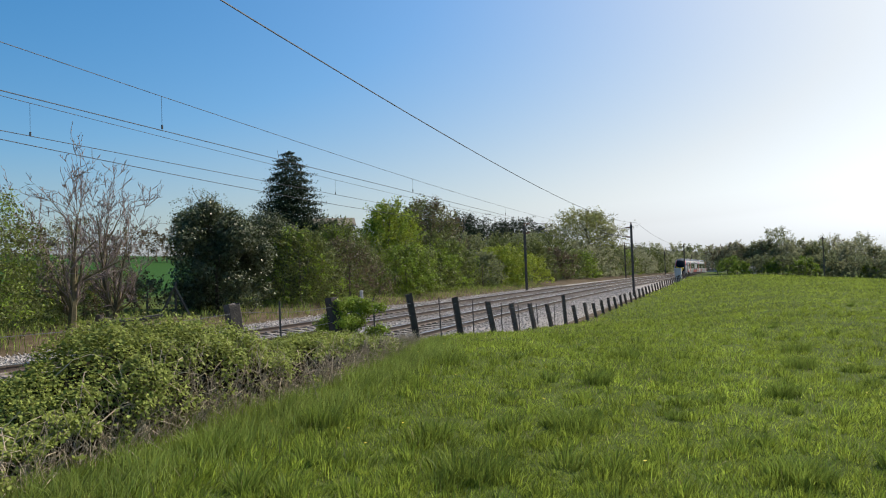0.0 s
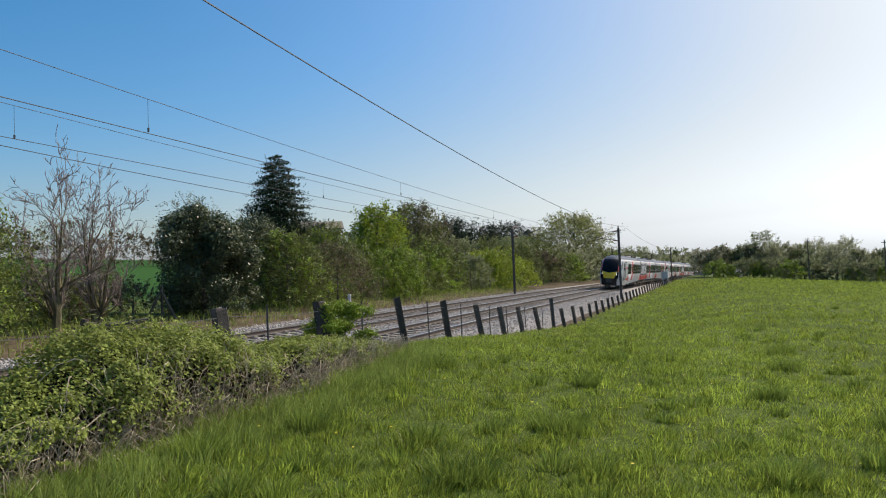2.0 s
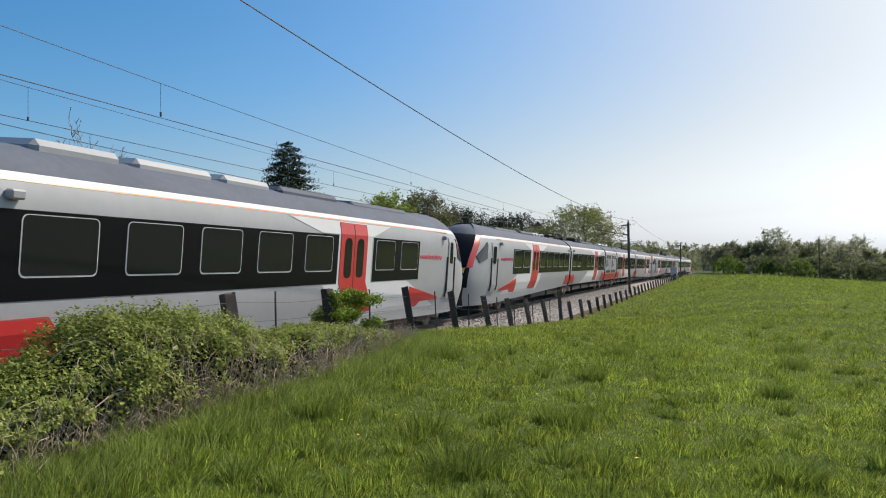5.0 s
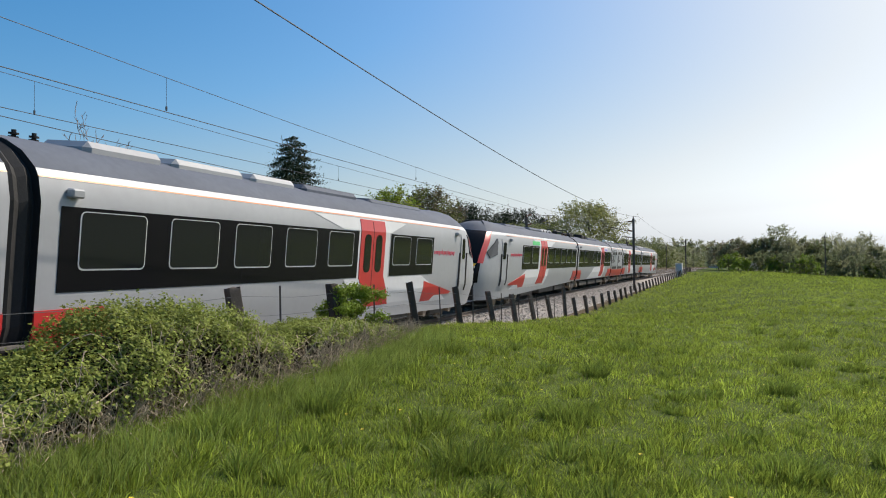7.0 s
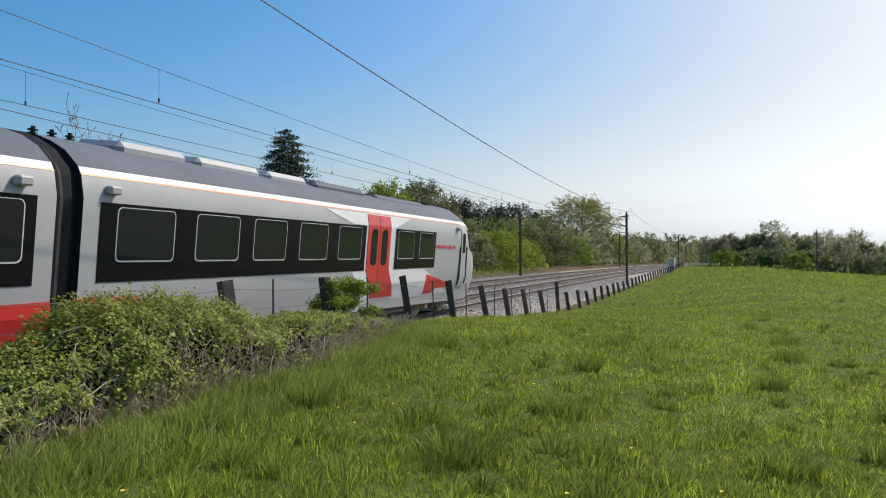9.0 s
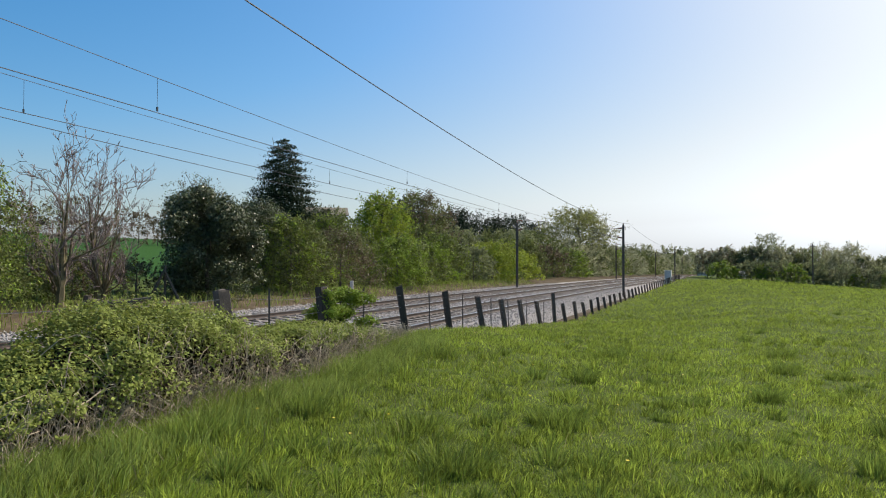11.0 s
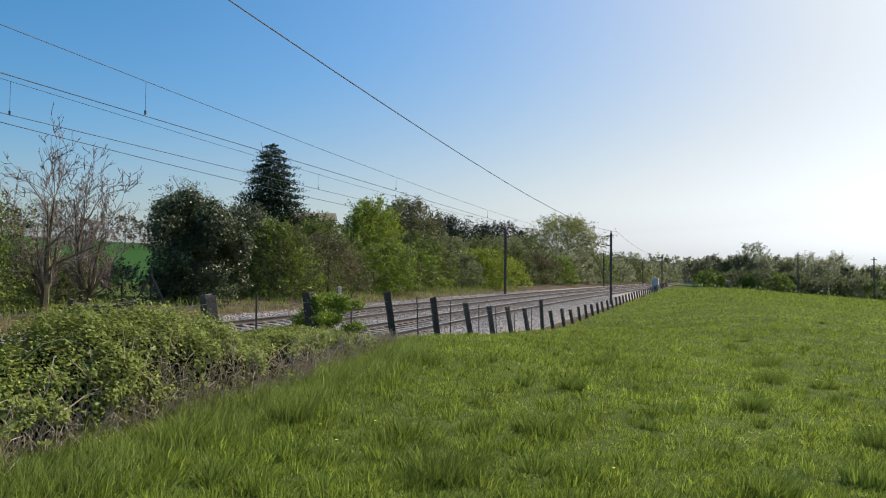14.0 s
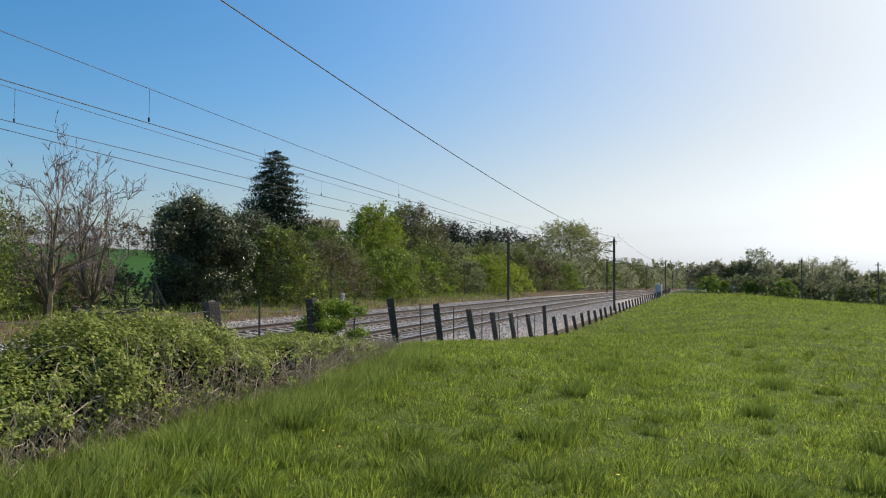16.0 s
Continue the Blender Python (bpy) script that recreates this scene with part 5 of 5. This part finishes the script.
def end_car(tail):
    c = thing("train_end_carriage", "white and grey driving carriage with yellow nose and red doors", "train", group="train carriages")
    half = END / 2
    x0 = -half

    def m(u):
        return u

    # shell with a raked, tapering nose
    steps = [0.0, 0.13, 0.27, 0.7, 1.2, 1.9, 2.9]
    wide = [0.66, 0.735, 0.79, 0.87, 0.94, 0.985, 1.0]
    zs = [0.45, 0.85, 1.20, 1.60, 2.02, 2.30, 2.65, 2.95, 3.28, 3.40, 3.62, 3.75, 3.83, 3.86]
    fx = [0.55, 0.32, 0.25, 0.27, 0.42, 0.60, 0.88, 1.14, 1.47, 1.70, 1.92, 2.22, 2.65, 3.4]
    ys = [float(np.interp(z, SHELL_Z, SHELL_Y)) for z in zs]
    n = len(zs)
    vs, fs, idx = [], [], []
    for sd in (1, -1):
        b = len(vs)
        for k, (du, w) in enumerate(zip(steps, wide)):
            for i in range(n):
                z = zs[i] + (0.06 * (1 - k / 6) if zs[i] > 3.7 else 0)
                vs.append((x0 + fx[i] + du, sd * ys[i] * w, z))
        for i in range(n):
            vs.append((half - GAP, sd * ys[i], max(zs[i], 0.78)))
        for k in range(len(steps)):
            for i in range(n - 1):
                q = (b + k * n + i, b + (k + 1) * n + i, b + (k + 1) * n + i + 1, b + k * n + i + 1)
                fs.append(q if sd < 0 else q[::-1])
                zz = (zs[i] + zs[i + 1]) / 2
                mat = 2 if zz > 3.40 else 1 if zz > 3.28 else 0
                if k < 6 and zz < 2.02:
                    mat = 0
                if k < 2 and 2.02 < zz < 3.40:
                    mat = 4
                if k < 1 and 1.20 < zz < 2.02:
                    mat = 5
                idx.append(mat)
    e = len(steps) * n
    fs.append(tuple(e + i for i in range(n)) + tuple((e + n) + e + i for i in range(n - 2, -1, -1)))
    idx.append(3)
    body = mesh_object("body", vs, fs, [M["t_grey"], M["t_white"], M["t_roof"], M["t_rubber"], M["t_red"], M["t_black"]], c, index=idx, smooth_shade=True)

    # front faces, bowed forward between the two edges
    def face(name, i0, i1, mat, label="", cols=8, trim=0.0, lift=0.0, low_trim=None):
        v, f = [], []
        for i in range(i0, i1 + 1):
            for k in range(cols + 1):
                cut = trim if low_trim is None else low_trim + (trim - low_trim) * (zs[i] - zs[i0]) / (zs[i1] - zs[i0])
                t = (k / cols * 2 - 1) * (1 - cut)
                dip = 0.20 * (1 - abs(t)) if i in (4,) else 0.0
                v.append((x0 + fx[i] - 0.30 * (1 - t * t) * min(1, 4.2 / (1 + fx[i])) - lift, t * ys[i] * wide[0], zs[i] - dip))
        w = cols + 1
        for i in range(i1 - i0):
            for k in range(cols):
                f.append((i * w + k + 1, i * w + k, (i + 1) * w + k, (i + 1) * w + k + 1))
        return mesh_object(name, v, f, mat, c, label, smooth_shade=True)

    face("front_skirt", 0, 2, M["t_rubber"], "black lower front")
    face("yellow_front", 2, 4, M["t_black"])
    face("yellow_panel", 2, 4, M["t_yellow"], "yellow warning panel", trim=0.02, lift=0.012, low_trim=0.36)
    face("windscreen", 4, 9, M["t_screen"], "large dark windscreen")
    face("brow", 9, n - 1, M["t_roof"])
    for sd in (-1, 1):
        bm = bmesh.new()
        for q in (1.64, 1.84):
            box(bm, x0 + 0.20, x0 + 0.36, sd * 0.80 - 0.035, sd * 0.80 + 0.035, q - 0.05, q + 0.05, 0.015)
        part("headlight", bm, M["t_mid"], c, "unlit headlight")
        # wiper
    vs, fs = [], []
    tube(vs, fs, [(x0 + 0.14, 0.25, 1.88), (x0 + 0.62, 0.42, 2.65)], [0.018, 0.012], 5)
    mesh_object("wiper", vs, fs, M["t_rubber"], c)
    bm = bmesh.new()
    box(bm, x0 - 0.02, x0 + 0.9, -0.22, 0.22, 0.78, 1.02, 0.05)
    box(bm, x0 - 0.10, x0 + 0.12, -0.30, 0.30, 0.70, 1.08, 0.04)
    part("coupler", bm, M["t_under"], c)

    def taper(u, z):
        lead = u - float(np.interp(z, zs, fx))
        return float(np.interp(lead, steps, wide))

    for sd in (-1, 1):
        side_panel("cab_window", c, x0, [[(1.04, 2.50), (1.24, 2.25), (1.95, 2.42), (2.15, 3.12), (2.06, 3.10)]], M["t_glass"], sd, 0.034, "long slanted dark cab window", taper)
        d = side_panel("cab_door", c, x0, [rounded(2.55, 3.22, 0.98, 3.12, 0.08)], M["t_grey"], sd, 0.030, "grey cab door", taper)
        side_panel("door_window", d, x0, [rounded(2.72, 3.05, 2.22, 2.98, 0.09)], M["t_glass"], sd, 0.038, "", taper)
        for u in (2.47, 3.30):
            side_panel("grab_rail", d, x0, [rect(u - 0.025, u + 0.025, 1.05, 2.45)], M["t_under"], sd, 0.055, "", taper)
        side_panel("window_band", c, x0, [rect(6.05, 9.48, 1.73, 2.92), rect(11.5, 20.5, 1.73, 2.92)], M["t_black"], sd, 0.010)
        for a, b in ((6.2, 7.55), (8.02, 9.32), (11.78, 13.05), (13.6, 14.88), (15.42, 16.62), (17.1, 18.36), (18.9, 20.18)):
            side_window(c, x0, a, b, sd)
        white_field(c, x0, m, sd, (9.9, 11.4))
        side_door(c, x0, 9.9, 11.4, sd, -0.55, m)
        side_panel("red_panel", c, x0, [[(3.9, 1.06), (6.75, 1.52), (6.75, 0.84), (5.9, 0.84), (5.6, 1.0), (4.2, 1.0)]], M["t_red"], sd, 0.014, "red pointed panel over the bogie")
        red_end(c, x0, m, sd, END - GAP)
        side_panel("orange_line", c, x0, [rect(3.3, END - GAP, 3.285, 3.305)], M["t_orange"], sd, 0.006)
        bars("lettering", c, x0, 3.92, 5.94, 2.38, 0.105, sd, M["t_sign"], m, 3)
        mirror_camera(c, x0 + 3.75, sd)
        mirror_camera(c, x0 + 20.3, sd)
    roof_unit(c, x0 + 5.4, x0 + 9.4, 0.55, 3.885, M["t_roof"], "low grey roof fairing")
    roof_unit(c, x0 + 10.2, x0 + 13.0, 0.55, 3.93, M["t_roof"], "raised grey roof fairing")
    roof_unit(c, x0 + 13.3, x0 + 15.0, 0.50, 3.95, M["t_grey"], "pale roof equipment case", 2)
    roof_unit(c, x0 + 15.3, x0 + (17.4 if tail else 16.2), 0.50, 3.95, M["t_grey"], "pale roof equipment case", 3)
    if tail:
        roof_unit(c, x0 + 17.7, x0 + 19.4, 0.52, 3.96, M["t_mid"], "grey roof equipment case")
    else:
        pantograph(c, x0 + 19.75, 1, False)
    for q in ((19.6, 19.95, 20.3) if tail else (17.2, 17.6, 18.0)):
        vs, fs = [], []
        for k in range(3):
            cylinder(vs, fs, (x0 + q, -0.35, 3.84 + 0.055 * k), (0, 0, 1), 0.075, 0.028, 10)
        cylinder(vs, fs, (x0 + q, -0.35, 3.88), (0, 0, 1), 0.035, 0.26, 8)
        mesh_object("roof_insulator", vs, fs, M["t_rubber"], c, "ribbed dark insulator")
    bogie(c, x0 + 4.75)
    under_gear(c, ((x0 + 7.2, x0 + 9.6), (x0 + 11.2, x0 + 14.8), (x0 + 15.3, x0 + 18.2)))
    if not tail:
        joint(c, half)
    return c


def mid_car(turned):
    c = thing("train_middle_carriage", "white and grey middle carriage with dark window band and red doors", "train", group="train carriages")
    half = MID / 2

    def m(u):
        return MID - u if turned else u

    x0 = -half
    plain_body(c, -half + GAP, half - GAP)
    for sd in (-1, 1):
        bands = []
        for a, b in ((0.55, 9.78), (11.5, 15.1)):
            a, b = sorted((m(a), m(b)))
            bands.append(rect(a, b, 1.73, 2.93))
        side_panel("window_band", c, x0, bands, M["t_black"], sd, 0.010)
        for a, b in ((0.73, 2.07), (2.6, 3.95), (6.35, 7.5), (8.15, 9.55), (11.75, 13.05), (13.55, 14.85)):
            side_window(c, x0, a, b, sd, m=m)
        white_field(c, x0, m, sd, (9.94, 11.4))
        side_door(c, x0, 9.94, 11.4, sd, -0.5, m)
        red_end(c, x0, m, sd, MID - GAP, 1.9)
        red_end(c, x0, lambda u: MID - m(u), sd, MID - GAP, 1.45)
        side_panel("orange_line", c, x0, [rect(GAP, MID - GAP, 3.285, 3.305)], M["t_orange"], sd, 0.006)
        mirror_camera(c, x0 + m(0.8), sd)
    sgn = -1 if turned else 1
    for a, b, w, z, mt, lb in ((7.6, 11.0, 0.55, 3.94, "t_roof", "raised grey roof fairing"), (11.3, 13.4, 0.55, 3.90, "t_roof", "low grey roof fairing")):
        a, b = sorted((x0 + m(a), x0 + m(b)))
        roof_unit(c, a, b, w, z, M[mt], lb)
    if turned:
        pantograph(c, x0 + m(3.2), sgn, True)
    else:
        # bundled roof cables behind the joint
        rng = random.Random(6)
        for k in range(7):
            vs, fs = [], []
            a, y0 = 0.5 + 0.35 * k, rng.uniform(-0.55, 0.1)
            tube(vs, fs, [(x0 + a, y0, 3.74), (x0 + a + 0.25, y0 + 0.05, 3.98 + rng.uniform(0, 0.1)), (x0 + a + 0.6, y0 + 0.15, 3.94), (x0 + a + 0.9, y0, 3.76)], [0.035] * 4, 6)
            mesh_object("roof_cable", vs, fs, M["t_rubber"], c)
    for k, q in enumerate((0.9, 1.4, 5.2, 5.9, 6.6)):
        bm = bmesh.new()
        box(bm, x0 + m(q) - 0.22, x0 + m(q) + 0.22, -0.55, 0.1, 3.66, 3.96 + 0.05 * (k % 3), 0.05)
        part("roof_box", bm, M["t_under"] if k % 2 else M["t_rubber"], c)
    under_gear(c, ((-half + 2.6, -half + 5.4), (-half + 6.0, -half + 9.2), (-half + 9.8, -half + 12.8)))
    joint(c, half)
    return c


def pantograph(c, x, sgn, raised):
    p = []
    top = 4.86 if raised else 4.12
    knee = (x + sgn * 1.25, 0.0, (3.95 + top) / 2 + (0.05 if raised else 0.02))
    head = (x + sgn * 0.05, 0.0, top)
    vs, fs = [], []
    tube(vs, fs, [(x - sgn * 0.35, 0, 3.98), knee], [0.05, 0.04], 6)
    tube(vs, fs, [knee, (head[0], -0.22, head[2] - 0.05)], [0.025, 0.02], 5)
    tube(vs, fs, [knee, (head[0], 0.22, head[2] - 0.05)], [0.025, 0.02], 5)
    tube(vs, fs, [(x + sgn * 0.2, 0.15, 3.98), (knee[0] - sgn * 0.2, 0.1, knee[2] - 0.08)], [0.02, 0.02], 5)
    arm = mesh_object("pantograph", vs, fs, M["mast"], c, "raised pantograph" if raised else "folded pantograph")
    for dx in (-0.18, 0.18):
        vs, fs = [], []
        tube(vs, fs, [(head[0] + dx, -0.85, top - 0.22), (head[0] + dx, -0.62, top), (head[0] + dx, 0.62, top), (head[0] + dx, 0.85, top - 0.22)], [0.022] * 4, 6)
        mesh_object("contact_strip", vs, fs, M["copper"], arm)
    bm = bmesh.new()
    box(bm, x - 0.7, x + 0.7, -0.55, -0.47, 3.90, 3.97)
    box(bm, x - 0.7, x + 0.7, 0.47, 0.55, 3.90, 3.97)
    for dx in (-0.6, 0.55):
        box(bm, x + dx, x + dx + 0.08, -0.55, 0.55, 3.90, 3.97)
    part("base_frame", bm, M["t_under"], arm)
    for dx in (-0.6, 0.6):
        for dy in (-0.5, 0.5):
            vs, fs = [], []
            cylinder(vs, fs, (x + dx, dy, 3.82), (0, 0, 1), 0.07, 0.22, 8)
            mesh_object("insulator", vs, fs, M["insulator"], arm)


def power_car():
    c = thing("train_power_carriage", "short grey power carriage with louvres and red skirt", "train", group="train carriages")
    half = POWER / 2
    x0 = -half
    plain_body(c, -half + GAP, half - GAP)
    for sd in (-1, 1):
        side_panel("red_skirt", c, x0, [rect(GAP, POWER - GAP, 0.80, 1.40)], M["t_red"], sd, 0.012, "red lower skirt")
        for u in (0.62, 3.88):
            side_panel("panel_gap", c, x0, [rounded(u - 0.03, u + 2.58, 1.69, 3.15, 0.12)], M["t_under"], sd, 0.008, "dark gap round an access panel")
            d = side_panel("access_panel", c, x0, [rounded(u, u + 2.55, 1.72, 3.12, 0.10)], M["t_grey"], sd, 0.012, "hinged grey access panel")
            side_panel("panel_seam", d, x0, [rect(u + 1.44, u + 1.46, 1.74, 3.10)], M["t_mid"], sd, 0.016)
            for a, b in ((0.12, 0.62), (0.70, 1.02), (1.50, 1.86), (1.94, 2.38)):
                side_panel("vent", d, x0, [rect(u + a, u + b, 2.72, 3.03)], M["t_vent"], sd, 0.018, "dark mesh vent")
            side_panel("louvre", d, x0, [rect(u + 0.08, u + 0.68, 1.98, 2.62)], M["t_louvre"], sd, 0.018, "tall grey louvre")
            side_panel("handle_recess", d, x0, [rect(u + 0.86, u + 1.24, 2.06, 2.26)], M["t_under"], sd, 0.018)
            side_panel("lower_grille", c, x0, [[(u - 0.05, 1.45), (u + 2.5, 1.45), (u + 2.6, 1.66), (u + 0.05, 1.66)]], M["t_vent"], sd, 0.014, "dark lower grille")
        side_panel("end_vent", c, x0, [rect(6.62, 6.76, 2.45, 2.78)], M["t_louvre"], sd, 0.012)
        side_panel("orange_line", c, x0, [rect(GAP, POWER - GAP, 3.285, 3.305)], M["t_orange"], sd, 0.006)
    for k, (a, b) in enumerate(((0.5, 1.5), (1.75, 2.3), (2.5, 3.6), (3.9, 4.5), (4.75, 5.8), (6.0, 6.6))):
        roof_unit(c, x0 + a, x0 + b, 0.48 - 0.1 * (k % 2), 3.80 + 0.05 * (k % 2), M["t_rubber"] if k % 2 else M["t_under"], "dark exhaust and cooling case on the roof", 0)
    for a, b in ((0.5, 1.7), (2.6, 3.3), (4.3, 5.6)):
        vs, fs = [], []
        cylinder(vs, fs, (x0 + (a + b) / 2, -0.42, 3.86), (1, 0, 0), 0.15, b - a, 14)
        mesh_object("silencer", vs, fs, M["t_silver"], c, "shiny steel silencer", smooth_shade=True)
    under_gear(c, ((-half + 2.1, half - 2.1),))
    joint(c, half)
    return c


def build_train():
    protos = {}
    a = 0.0
    for nth, u in enumerate(UNITS):
        for i, l in enumerate(u):
            key = "lead" if i == 0 else "tail" if i == len(u) - 1 else "power" if l == POWER else "turned" if i == len(u) - 2 else "mid"
            if key not in protos:
                protos[key] = {"lead": lambda: end_car(False), "tail": lambda: end_car(True), "power": power_car, "turned": lambda: mid_car(True), "mid": lambda: mid_car(False)}[key]()
                ob = protos[key]
            else:
                ob = copy_thing(protos[key], Matrix())
            if key == "lead" and nth == 2:
                for sd in (-1, 1):
                    side_panel("green_panel", ob, -END / 2, [rect(8.05, 9.6, 2.98, 3.17)], M["t_green"], sd, 0.014, "small green panel over the windows")
            CARS.append((ob, a + l, a) if key == "tail" else (ob, a, a + l))
            a += l
    for i, a, b in ((2, MID - 13.0, MID - 11.75), (10, 11.75, 13.0)):
        for sd in (-1, 1):
            side_panel("route_panel", CARS[i][0], -MID / 2, [rect(a, b, 3.0, 3.14)], M["t_lilac"], sd, 0.014, "small blue panel over the windows")
    for sd in (-1, 1):
        for q in (1.64, 1.84):
            bm = bmesh.new()
            box(bm, -END / 2 + 0.175, -END / 2 + 0.21, sd * 0.80 - 0.03, sd * 0.80 + 0.03, q - 0.032, q + 0.032, 0.01)
            part("lit_lamp", bm, M["t_lamp"], CARS[0][0], "lit white headlamp")


build_train()


def motions():
    for ob, a, b in CARS:
        walk(ob, [(t / 2, car_pose(a, b, t / 2)) for t in range(33)])


motions()
